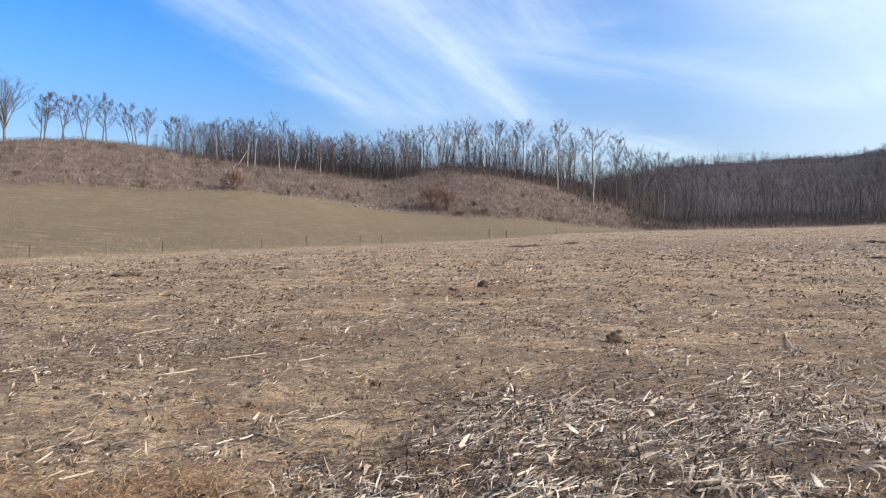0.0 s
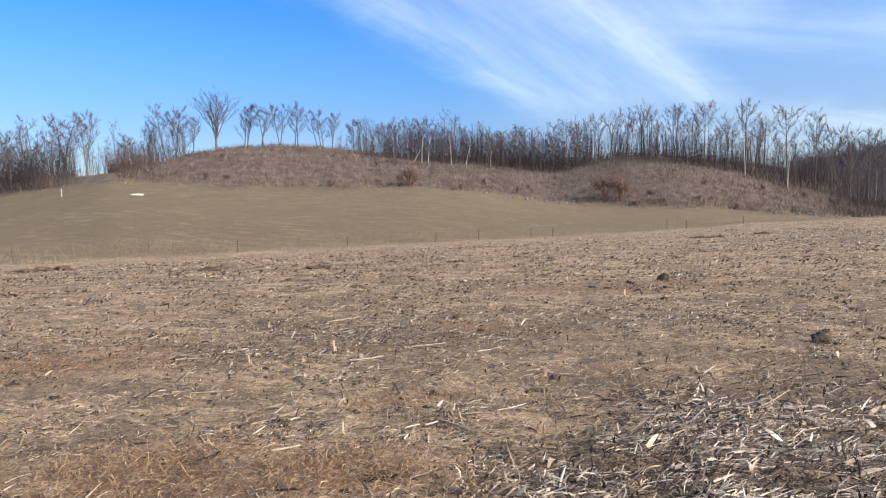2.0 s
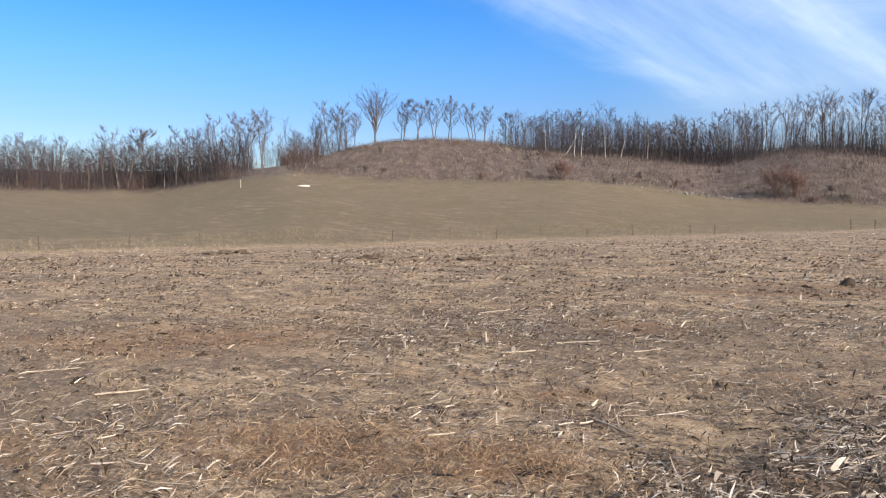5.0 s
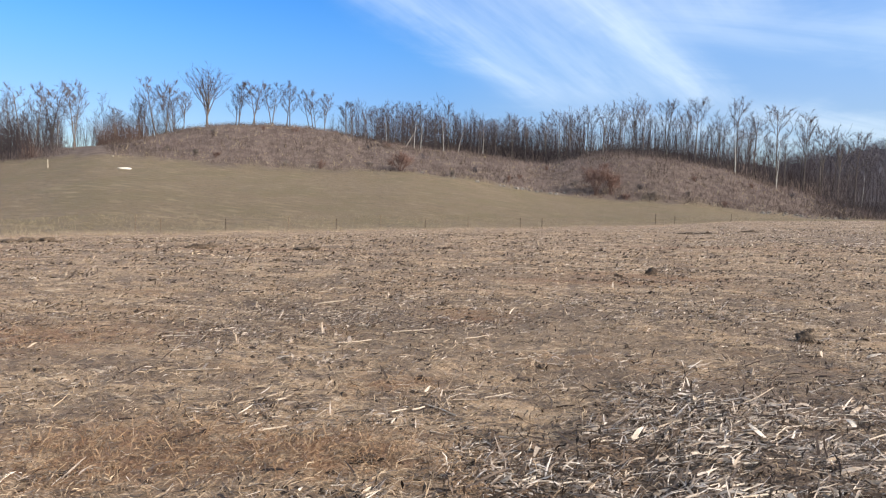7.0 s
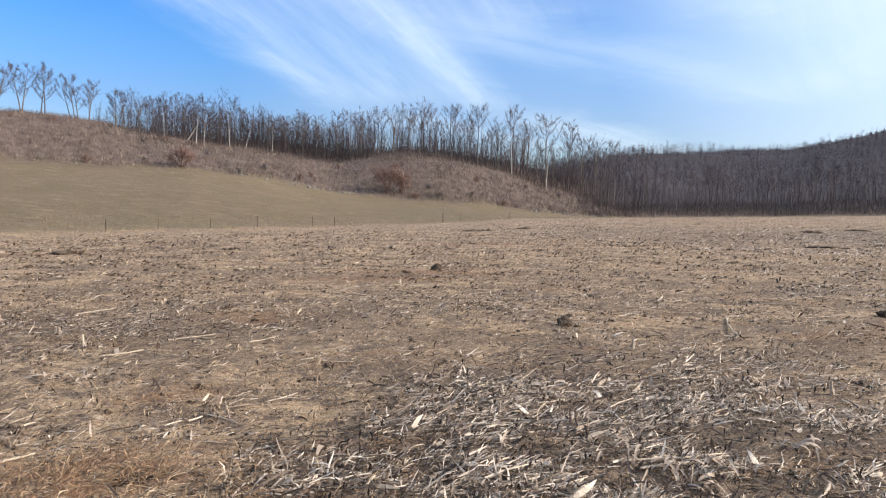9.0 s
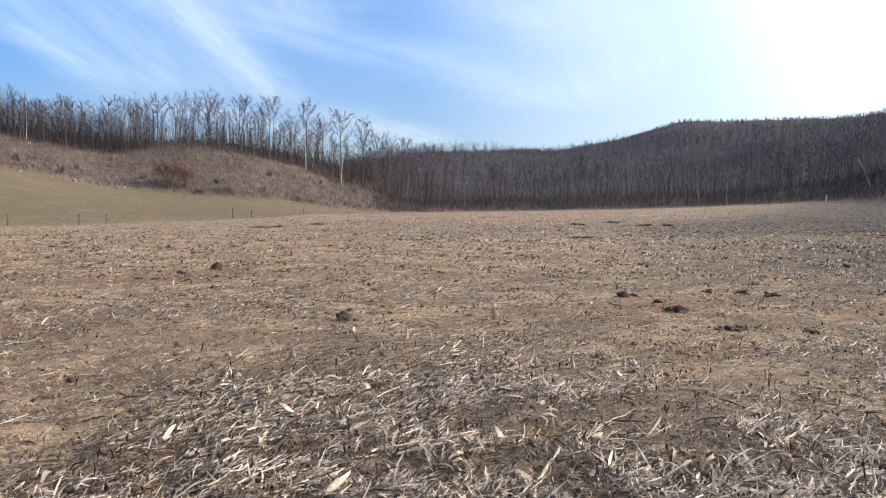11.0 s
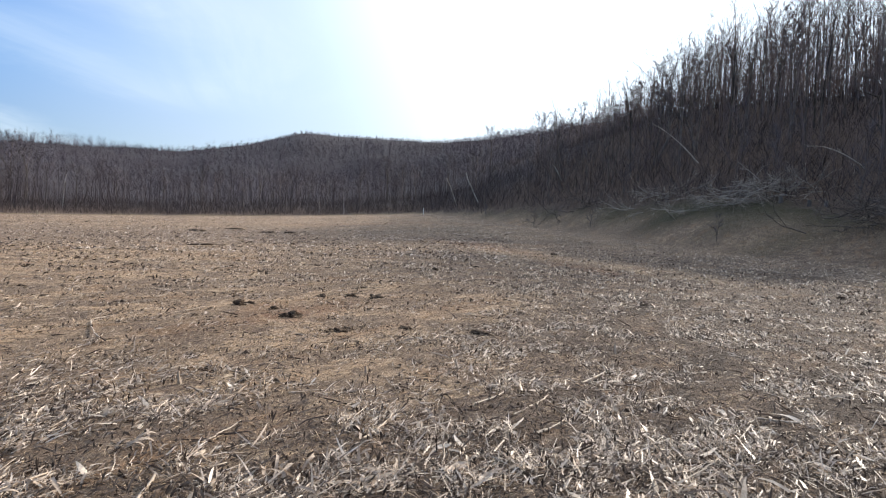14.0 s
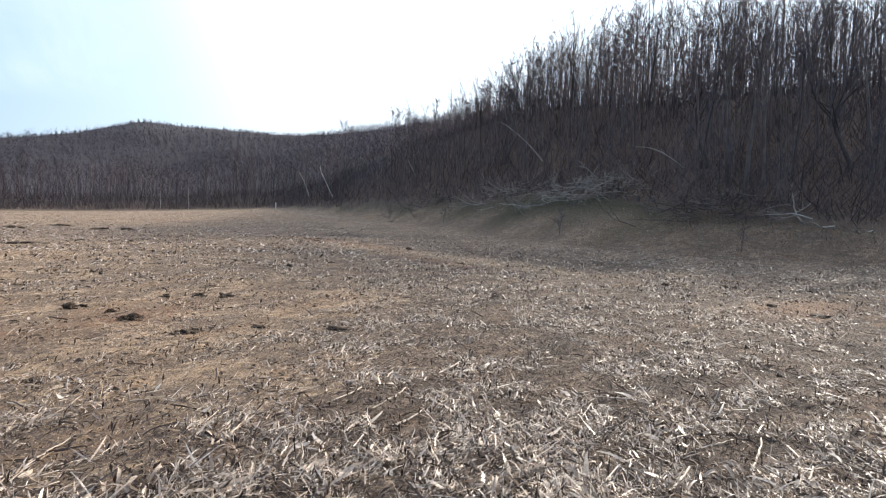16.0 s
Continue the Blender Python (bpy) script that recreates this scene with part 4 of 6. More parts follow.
ridge = np.concatenate([scatter(gen, 1500, 14, 70, lambda b: line_range(SKY_R, b) - 200, lambda b: line_range(SKY_R, b) - 20), scatter(gen, 1400, 14, 70, lambda b: line_range(SKY_R, b) - 40, lambda b: line_range(SKY_R, b) + 5)])
thicket("ridge_woods", "bare woods along the distant hilltop", "woods", [spray_kind(190 + i, 11, 14, 1.0, 0.5) for i in range(6)], ridge, gen.uniform(0.2, 0.36, len(ridge)), HAZED_TWIG, 12)
far = scatter(gen, 4700, 13, 72, lambda b: foot(b) + 55, lambda b: line_range(SKY_R, b) - 190, 0.75)
thicket("far_woods", "bare woods covering the distant hill", "woods", SPRAYS, far, gen.uniform(0.5, 0.95, len(far)), HAZED_TWIG, 3)


# ---- brush, brambles and grass ----
def stems(name, label, category, places, low, high, radius, mat, lean=0.35, per=3, seed=1, group=0.4):
    """Thin standing stems in little clumps, as one object of many pieces."""
    rng = np.random.default_rng(seed)
    p = np.repeat(places, per, axis=0)
    count = len(p)
    p = p + np.concatenate([rng.normal(0, group, (count, 2)), np.zeros((count, 1))], 1)
    p[:, 2] = ground_at(p[:, 0], p[:, 1]) - 0.05
    h = rng.uniform(low, high, count)
    tip = p + np.stack([rng.normal(0, lean, count) * h, rng.normal(0, lean, count) * h, h], -1)
    q = rng.uniform(0, 6.283, count)
    ring = [p + radius * np.stack([np.cos(q + k * 2.094), np.sin(q + k * 2.094), np.zeros(count)], -1) for k in range(3)]
    verts = np.stack([*ring, tip], 1).reshape(-1, 3)
    a = np.arange(count)[:, None] * 4
    tris = np.concatenate([a + np.array([0, 1, 3]), a + np.array([1, 2, 3]), a + np.array([2, 0, 3])])
    return tagged(new(name, mesh_of(name, verts, tris, mat, False)), label, category, kind="stuff")


BRAMBLE = material("bramble", piece_colour((0.070, 0.050, 0.046), (0.128, 0.093, 0.083), (0.205, 0.154, 0.128), drift=0.45, span=0.07), 0.9)
DRY_GRASS = material("dry_grass", piece_colour((0.20, 0.15, 0.09), (0.33, 0.255, 0.16), (0.46, 0.37, 0.245)), 0.8)
UNDER = material("undergrowth", piece_colour((0.049, 0.037, 0.037), (0.078, 0.059, 0.057), (0.124, 0.096, 0.09)), 0.9)
bank = scatter(gen, 9500, -41, 19.5, lambda b: foot(b) + 0.5, lambda b: crest(b) + 6)
stems("hillside_brush", "purple-brown leafless brambles covering the mound", "brush", bank, 0.5, 1.5, 0.035, BRAMBLE, 0.5, 3, 2, 0.5)
tufts = scatter(gen, 1000, -41, 19.5, lambda b: foot(b) - 1, lambda b: crest(b) + 1)
stems("hillside_grass", "tan dead grass tufts among the brambles", "grass", tufts, 0.3, 0.9, 0.05, DRY_GRASS, 0.5, 3, 3, 0.3)
under = np.concatenate([scatter(gen, 6500, -24, 19, lambda b: crest(b) + 1, lambda b: crest(b) + 85), scatter(gen, 2600, -67, -44, lambda b: foot(b) + 1, lambda b: foot(b) + 45),
                        scatter(gen, 5200, 16, 58, lambda b: foot(b) + 0.5, lambda b: foot(b) + 34), scatter(gen, 5000, 57, 106, lambda b: foot(b) + 1, lambda b: crest(b)), scatter(gen, 2600, 57, 104, lambda b: crest(b) - 6, lambda b: crest(b) + 50)])
stems("undergrowth", "dense leafless brown undergrowth below the trees", "undergrowth", under, 0.8, 3.6, 0.036, UNDER, 0.6, 2, 4, 1.0)
fringe = scatter(gen, 5200, -66, 22, lambda b: line_range(END_R, b) - 6, lambda b: line_range(END_R, b) + 16)
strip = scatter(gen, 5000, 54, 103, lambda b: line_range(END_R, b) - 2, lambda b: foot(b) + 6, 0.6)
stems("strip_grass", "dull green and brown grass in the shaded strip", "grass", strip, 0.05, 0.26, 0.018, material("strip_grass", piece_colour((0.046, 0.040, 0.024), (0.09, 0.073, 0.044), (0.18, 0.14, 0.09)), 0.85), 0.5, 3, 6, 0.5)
stems("fringe_grass", "tan uncut grass along the fence line", "grass", fringe, 0.08, 0.36, 0.016, DRY_GRASS, 0.4, 3, 5, 0.4)


# ---- crop residue on the field ----
def lay(rng, count, near, far, tan=None, spots=None, clump=False, eastern=False):
    """Places on the field, thinning out with distance; tan: the share wanted on tan (1) or grey (0) ground."""
    b = rng.uniform(-65, 103, count)
    r = near * (far / near) ** rng.uniform(0, 1, count)
    # the field goes on underfoot and behind
    if near < 4:
        more = count // 4
        b = np.concatenate([b, rng.uniform(-65, 103, more // 3), rng.uniform(103, 295, more)])
        b = np.where(b > 180, b - 360, b)
        r = np.concatenate([r, near * rng.uniform(0.04, 1, more // 3) ** 0.5, 12 * rng.uniform(0.002, 1, more) ** 0.5])
        count = len(b)
    x, y = r * np.sin(np.radians(b)), r * np.cos(np.radians(b))
    ok = r < line_range(END_R, b) - 1
    if tan is not None:
        share = straw_share(x, y)
        ok &= np.where(tan > 0.5, share, 1 - share) > rng.uniform(-0.22, 0.95, count)
        ok &= patches(x, y, RUST_PATCHES) < rng.uniform(0.15, 1.1, count)
    if clump:
        ok &= np.array([noise.noise((a * 1.1, c * 1.7, 12)) + 0.6 * noise.noise((a * 3.0, c * 4.0, 6)) + 0.6 * noise.noise((a * 0.4, c * 0.5, 3)) for a, c in zip(x, y)]) > rng.uniform(-0.22, 0.42, count)
    if eastern:
        ok &= rng.uniform(0, 1, count) < np.interp(b, (-20, 5, 20, 55), (0.3, 0.4, 0.6, 1.0))
    if spots is not None:
        ok &= patches(x, y, spots) > rng.uniform(0.15, 1.0, count)
    return x[ok], y[ok]


def shreds(name, label, rng, xy, length, width, mat, tilt=0.25, curl=0.35, row=72.0, loose=50.0, lift=0.025, grow=False, blunt=False):
    """Strips of leaf and husk: bent ribbons with a crease, lying on or poking out of the soil."""
    x, y = xy
    k = len(x)
    turn = np.radians(rng.normal(row, loose, k))
    size = rng.uniform(*length, k) * rng.choice([0.6, 1.0, 1.5], k, p=[0.4, 0.45, 0.15])
    w = rng.uniform(*width, k)
    if grow:
        larger = np.clip(np.hypot(x, y) / 15, 0.5, 1.45)
        size, w = size * larger, w * larger
    up = np.abs(rng.normal(0, tilt, k))
    d = np.stack([np.sin(turn) * np.cos(up), np.cos(turn) * np.cos(up), np.sin(up)], -1)
    side = np.stack([np.cos(turn), -np.sin(turn), rng.normal(0, 0.5, k)], -1)
    side /= np.linalg.norm(side, axis=1)[:, None]
    base = np.stack([x, y, ground_at(x, y) + rng.uniform(0.0, lift, k)], -1)
    bow = rng.normal(0, curl, k)[:, None] * size[:, None] * side + np.array([0, 0, 1.0]) * (np.abs(rng.normal(0, curl * 0.5, k)) * size)[:, None]
    mid, end = base + 0.5 * d * size[:, None] + 0.5 * bow, base + d * size[:, None]
    end[:, 2] = np.maximum(end[:, 2] - 0.15 * size, base[:, 2] + 0.002)
    h = 0.5 * w[:, None] * side
    corners = [base - 0.5 * h, base + 0.5 * h, end + 0.4 * h, end - 0.4 * h] if blunt else [base, mid - h, mid + h, end]
    verts = np.stack(corners, 1).reshape(-1, 3)
    a = np.arange(k)[:, None] * 4
    tris = np.concatenate([a + np.array([0, 1, 2]), a + np.array([0, 2, 3])] if blunt else [a + np.array([0, 2, 1]), a + np.array([1, 2, 3])])
    return tagged(new(name, mesh_of(name, verts, tris, mat, False)), label, "crop residue", kind="stuff")


def sticks(name, label, rng, xy, length, radius, mat, row=72.0, loose=38.0, tilt=0.06):
    """Broken stalks: five-sided rods with a slight bend."""
    x, y = xy
    k = len(x)
    turn, up = np.radians(rng.normal(row, loose, k)), np.abs(rng.normal(0, tilt, k))
    size, r = rng.uniform(*length, k) * rng.choice([0.5, 1.0, 1.7], k, p=[0.45, 0.42, 0.13]), rng.uniform(*radius, k)
    d = np.stack([np.sin(turn) * np.cos(up), np.cos(turn) * np.cos(up), np.sin(up)], -1)
    u = np.stack([np.cos(turn), -np.sin(turn), np.zeros(k)], -1)
    v = np.cross(u, d)
    base = np.stack([x, y, ground_at(x, y) + r * 0.7 + rng.uniform(0.0, 0.02, k)], -1)
    rings = []
    for f, g in ((0, 1.0), (0.5, 0.95), (1.0, 0.8)):
        c = base + d * (size * f)[:, None] + u * (np.sin(f * 3.14) * size * 0.05 * np.sign(np.sin(x * 91)))[:, None]
        rings += [c + (np.cos(q) * u + np.sin(q) * v) * (r * g)[:, None] for q in (0, 1.571, 3.142, 4.712)]
    verts = np.stack(rings, 1).reshape(-1, 3)
    a = np.arange(k)[:, None] * 12
    quads = [a + np.array([i * 4 + s, i * 4 + (s + 1) % 4, i * 4 + 4 + (s + 1) % 4, i * 4 + 4 + s]) for i in range(2) for s in range(4)]
    quads += [a + np.array([3, 2, 1, 0]), a + np.array([8, 9, 10, 11])]
    return tagged(new(name, mesh_of(name, verts, np.concatenate(quads), mat, False)), label, "crop residue", kind="stuff")


def ribbons(name, label, rng, xy, length, width, mat, tilt=0.25, curl=0.9, row=72.0, loose=55.0, lift=0.02, arch=0.12):
    """Torn leaves and husks: long tapering strips that bend sideways, arch off the soil and twist."""
    x, y = xy
    k = len(x)
    size = rng.uniform(*length, k) * rng.choice([0.55, 1.0, 1.6], k, p=[0.45, 0.42, 0.13])
    w = 0.5 * rng.uniform(*width, k)
    turn, bow, up = np.radians(rng.normal(row, loose, k)), rng.normal(0, curl, k), np.abs(rng.normal(0, tilt, k))
    roll, twist, hump = rng.normal(0, 0.6, k), rng.normal(0, 0.9, k), np.abs(rng.normal(0, arch, k))
    p = np.stack([x, y, ground_at(x, y) + rng.uniform(-0.004, lift, k)], -1)
    floor = p[:, 2] - 0.006
    rows, steps = [], 4
    for i in range(steps + 1):
        f = i / steps
        side = np.stack([np.cos(turn) * np.cos(roll), -np.sin(turn) * np.cos(roll), np.sin(roll)], -1)
        q = p.copy()
        q[:, 2] = np.maximum(q[:, 2] + hump * size * 4 * f * (1 - f), floor)
        half = (w * (0.75 + 0.9 * f - 1.6 * f * f))[:, None] * side
        rows += [q] if i == steps else [q - half, q + half]
        step = size / steps
        p = p + np.stack([np.sin(turn) * np.cos(up) * step, np.cos(turn) * np.cos(up) * step, np.sin(up) * step], -1)
        turn, up, roll = turn + bow / steps, up - rng.normal(0.03, 0.10, k), roll + twist / steps
    verts = np.stack(rows, 1).reshape(-1, 3)
    n_row = 2 * steps + 1
    a = np.arange(k)[:, None] * n_row
    tris = []
    for i in range(steps - 1):
        o = 2 * i
        tris += [a + np.array([o, o + 1, o + 3]), a + np.array([o, o + 3, o + 2])]
    tris.append(a + np.array([2 * steps - 2, 2 * steps - 1, 2 * steps]))
    return tagged(new(name, mesh_of(name, verts, np.concatenate(tris), mat, False)), label, "crop residue", kind="stuff")


HUSK = material("husk", piece_colour((0.111, 0.081, 0.062), (0.253, 0.191, 0.148), (0.465, 0.361, 0.281), (0.848, 0.707, 0.591)), 0.6, 0.2, 0.35)
ROTTEN = material("rotten_leaf", piece_colour((0.051, 0.035, 0.029), (0.101, 0.073, 0.057), (0.202, 0.149, 0.118)), 0.9, 0.15)
STALK = material("stalk", piece_colour((0.242, 0.177, 0.123), (0.404, 0.310, 0.227), (0.626, 0.506, 0.394)), 0.55, 0.0, 0.35)
RUSTY = material("rusty_weed", piece_colour((0.15, 0.082, 0.047), (0.28, 0.172, 0.10), (0.44, 0.30, 0.185)), 0.85, 0.2)
TAN = material("tan_grass", piece_colour((0.172, 0.116, 0.072), (0.384, 0.269, 0.173), (0.687, 0.511, 0.345)), 0.7, 0.25, 0.3)
BLEACHED = material("bleached_husk", piece_colour((0.283, 0.208, 0.148), (0.485, 0.370, 0.272), (0.687, 0.542, 0.414), (0.909, 0.752, 0.602)), 0.46, 0.2, 0.45)
CRUMB = material("dark_crumb", piece_colour((0.034, 0.023, 0.017), (0.062, 0.042, 0.030), (0.12, 0.083, 0.059)), 0.95)


def crumbs(name, label, rng, xy, size, mat, step=14.0):
    """Small clods and crumbs of earth: rough eight-sided lumps half sunk into the soil."""
    x, y = xy
    k = len(x)
    s = rng.uniform(*size, k) * rng.choice([0.6, 1.0, 1.7], k, p=[0.5, 0.38, 0.12]) * np.clip(np.hypot(x, y) / step, 0.8, 1.3)
    base = np.stack([x, y, ground_at(x, y)], -1)
    shape = np.array([[1, 0, 0], [0, 1, 0], [-1, 0, 0], [0, -1, 0], [0, 0, 0.5], [0, 0, -0.4]])
    verts = base[:, None] + s[:, None, None] * (shape[None] * rng.uniform(0.6, 1.3, (k, 6, 1)) + rng.normal(0, 0.2, (k, 6, 3)))
    a = np.arange(k)[:, None] * 6
    tris = np.concatenate([a + np.array(t) for t in ((0, 1, 4), (1, 2, 4), (2, 3, 4), (3, 0, 4))])
    return tagged(new(name, mesh_of(name, verts.reshape(-1, 3), tris, mat, False)), label, "soil", kind="stuff")


rs = np.random.default_rng(21)
crumbs("soil_crumbs", "dark brown crumbled soil among the stubble", rs, lay(rs, 26000, 2.7, 48, clump=True), (0.012, 0.042), CRUMB, 11.0)
crumbs("small_clods", "small dark clods scattered over the field", rs, lay(rs, 5000, 6, 60, clump=True), (0.018, 0.045), CRUMB, 14.0)
ribbons("torn_leaves", "long torn maize leaves lying tangled on the soil", rs, lay(rs, 46000, 2.7, 16, 0, clump=True), (0.05, 0.19), (0.006, 0.015), HUSK, 0.28, 0.3, 72, 55, 0.03, 0.02)
ribbons("bleached_leaves", "bleached curling maize husks on the soil", rs, lay(rs, 26000, 2.7, 18, 0, clump=True, eastern=True), (0.05, 0.16), (0.006, 0.018), BLEACHED, 0.28, 0.3, 66, 50, 0.03, 0.02)
ribbons("rotten_leaves", "dark brown rotting maize leaves on the soil", rs, lay(rs, 13000, 2.7, 15, 0), (0.07, 0.20), (0.008, 0.02), ROTTEN, 0.2, 0.5, 72, 65, 0.02, 0.03)
shreds("husk_shreds", "small pale shreds of maize leaf on the soil", rs, lay(rs, 110000, 2.7, 26, 0, clump=True), (0.03, 0.12), (0.004, 0.013), HUSK, 0.3, 0.10, 72, 60)
shreds("rotten_shreds", "small dark shreds of rotting leaf on the soil", rs, lay(rs, 34000, 2.7, 26, 0), (0.03, 0.12), (0.006, 0.016), ROTTEN, 0.4, 0.12, 72, 65)
shreds("dark_shreds", "blackish crumbs and shreds between the husks", rs, lay(rs, 42000, 2.7, 22, 0), (0.02, 0.09), (0.008, 0.022), CRUMB, 0.7, 0.1, 72, 70)
shreds("glossy_husks", "broad shining husk leaves lying flat on the soil", rs, lay(rs, 30000, 3.2, 30, 0, clump=True, spots=EAST_TRASH), (0.07, 0.22), (0.009, 0.024), BLEACHED, 0.16, 0.12, 66, 32, blunt=True)
ribbons("husk_flakes", "broad bleached husk flakes on the soil", rs, lay(rs, 7000, 2.8, 14, 0, clump=True, eastern=True), (0.07, 0.17), (0.018, 0.042), BLEACHED, 0.25, 0.35, 66, 50, 0.03, 0.03)
shreds("pale_shreds", "short pale straight shreds of husk", rs, lay(rs, 90000, 2.7, 24, 0, clump=True, eastern=True), (0.03, 0.11), (0.005, 0.013), BLEACHED, 0.45, 0.05, 70, 40, blunt=True)
shreds("loose_husks", "small pale scraps of husk over the grass", rs, lay(rs, 16000, 2.7, 40), (0.03, 0.10), (0.004, 0.010), HUSK, 0.3, 0.12, 72, 70, blunt=True)
sticks("split_stalks", "long buff split maize stalks lying along the rows", rs, lay(rs, 2200, 2.8, 20, 0, clump=True, eastern=True), (0.10, 0.32), (0.003, 0.007), STALK, 64.0, 28.0)
sticks("broken_stalks", "buff broken maize stalks lying on the field", rs, lay(rs, 3600, 2.7, 60, 0, clump=True), (0.06, 0.24), (0.003, 0.007), STALK, 72.0, 32.0)
ribbons("tan_blades", "long tan dead grass blades matted on the field", rs, lay(rs, 16000, 2.7, 14, 1), (0.05, 0.15), (0.003, 0.008), TAN, 0.25, 0.6, 72, 70, 0.02, 0.04)
shreds("tan_grass", "fine tan dead grass matted over the field", rs, lay(rs, 76000, 2.7, 34, 1), (0.03, 0.12), (0.003, 0.008), TAN, 0.45, 0.2, 72, 80)
shreds("rusty_weeds", "rust-brown dead weeds in patches", rs, lay(rs, 260000, 3.0, 30, spots=RUST_PATCHES), (0.03, 0.14), (0.003, 0.009), RUSTY, 0.5, 0.25, 72, 80)
shreds("strewn_husks", "pale husks strewn over the far field", rs, lay(rs, 125000, 7, 140, 0, clump=True), (0.06, 0.16), (0.013, 0.032), BLEACHED, 0.5, 0.12, 66, 45, 0.0, True)
shreds("strewn_tufts", "short tan grass tufts over the far field", rs, lay(rs, 60000, 7, 140, 1), (0.05, 0.14), (0.014, 0.04), TAN, 0.45, 0.2, 72, 70, 0.0, True)
shreds("strewn_trash", "dark trash and dead weeds over the field", rs, lay(rs, 90000, 7, 140, clump=True), (0.06, 0.15), (0.018, 0.05), CRUMB, 0.45, 0.12, 72, 45, 0.0, True)
for name, label, mat, tan, seed, count in (("grass_tufts", "tan tufts of dead grass standing in the field", TAN, 1, 31, 5200), ("weed_tufts", "dark brown dead weeds standing in the field", ROTTEN, 0, 32, 3000)):
    tx, ty = lay(rs, count, 4.5, 45, tan, clump=True)
    stems(name, label, "grass", np.stack([tx, ty, 0 * tx], -1), 0.04, 0.14, 0.005, mat, 0.7, 10, seed, 0.06)
for name, label, mat, seed in (("far_husks", "pale husk litter over the far field", HUSK, 41), ("far_weeds", "dark weed trash over the far field", ROTTEN, 42)):
    spots = scatter(np.random.default_rng(seed), 20000, 8, 60, lambda b: 0 * b + 26.0, lambda b: line_range(END_R, b) - 2, 1.3)
    spots = spots[[noise.noise((q[0] * 0.16, q[1] * 0.16, seed)) + 0.7 * noise.noise((q[0] * 0.6, q[1] * 0.6, seed)) > 0.5 - 0.6 * min(1, max(0, math.degrees(math.atan2(q[0], q[1])) / 40)) for q in spots]]
    shreds(name, label, rs, (spots[:, 0], spots[:, 1]), (0.12, 0.3), (0.04, 0.09), mat, 0.25, 0.1, 66, 45, 0.0)
strip_spots = scatter(rs, 13000, 52, 103, lambda b: line_range(END_R, b) - 18, lambda b: foot(b) + 3, 1.6)
shreds("strip_litter", "pale scraps and dead leaves on the shaded strip", rs, (strip_spots[:, 0], strip_spots[:, 1]), (0.06, 0.2), (0.015, 0.045), HUSK, 0.4, 0.1, 72, 80, blunt=True)


# ---- loose things on the field ----
def part(name, me, parent, label=""):
    ob = new(name, me)
    ob.parent = parent
    return tagged(ob, label)


def lump_mesh(name, seed, size, mat, bumps=0.3, detail=2):
    """A rough lump, flat below, of the size (length, depth, height)."""
    bm = bmesh.new()
    bmesh.ops.create_icosphere(bm, subdivisions=detail, radius=0.5)
    for v in bm.verts:
        k = 1 + bumps * noise.noise(v.co * 3.1 + Vector((seed * 7.3, 0, 0))) * 2 + bumps * 0.6 * noise.noise(v.co * 8.0 + Vector((0, seed * 3.7, 0)))
        v.co = Vector((v.co.x * size[0] * k, v.co.y * size[1] * k, max(v.co.z, -0.25) * 2 * size[2] * k * 0.75))
    for f in bm.faces:
        f.smooth = detail > 2
    me = bpy.data.meshes.new(name)
    bm.to_mesh(me)
    bm.free()
    me.materials.append(mat)
    return me


def clod_colour(n, p):
    return n.mix(n.ramp(n.noise(p, 30.0, 5.0, 0.65), 0.3, 0.7), (0.036, 0.026, 0.020), (0.095, 0.067, 0.048)), n.math("MULTIPLY", n.noise(p, 60.0, 4.0), 0.02)


CLOD = material("dark_soil", clod_colour, 0.95)
TILTH_DARK = material("dark_turned_soil", lambda n, p: (n.mix(n.ramp(n.noise(p, 20.0, 6.0, 0.7), 0.3, 0.7), (0.040, 0.027, 0.019), (0.13, 0.09, 0.062)), n.math("MULTIPLY", n.noise(p, 40.0, 5.0), 0.04)), 0.95)
TILTH = material("turned_soil", lambda n, p: (n.mix(n.ramp(n.noise(p, 14.0, 6.0, 0.7), 0.3, 0.7), (0.06, 0.042, 0.031), (0.17, 0.122, 0.086)), n.math("MULTIPLY", n.noise(p, 25.0, 5.0), 0.05)), 0.95)
STONE = material("field_stone", lambda n, p: (n.mix(n.ramp(n.noise(p, 2.5, 5.0, 0.6), 0.3, 0.7), (0.10, 0.085, 0.072), (0.25, 0.22, 0.19)), n.math("MULTIPLY", n.noise(p, 6.0, 4.0), 0.05)), 0.9)
LIME = material("pale_limestone", lambda n, p: (n.mix(n.ramp(n.noise(p, 3.0, 5.0, 0.6), 0.3, 0.7), (0.48, 0.42, 0.33), (0.72, 0.66, 0.55)), n.math("MULTIPLY", n.noise(p, 7.0, 4.0), 0.04)), 0.9)

# bearing, range, length, height
HEAPS = ((-25.45, 21.6, 0.95, 0.13), (-33.6, 23.7, 0.6, 0.13), (-59.97, 32.5, 1.1, 0.16), (-46.9, 33.8, 1.1, 0.17), (-45.3, 33.6, 1.5, 0.15), (-47.8, 34.2, 0.8, 0.13), (-34.5, 22.9, 0.8, 0.14), (-35.2, 23.2, 0.5, 0.10),
         (11.1, 45, 1.0, 0.13), (6.7, 41, 1.5, 0.12), (8.0, 41.5, 1.0, 0.1), (33.3, 52.4, 1.2, 0.18), (34.7, 31.6, 2.0, 0.09), (39.1, 53, 1.2, 0.13), (41, 52, 1.0, 0.11), (36.5, 60, 1.6, 0.12))
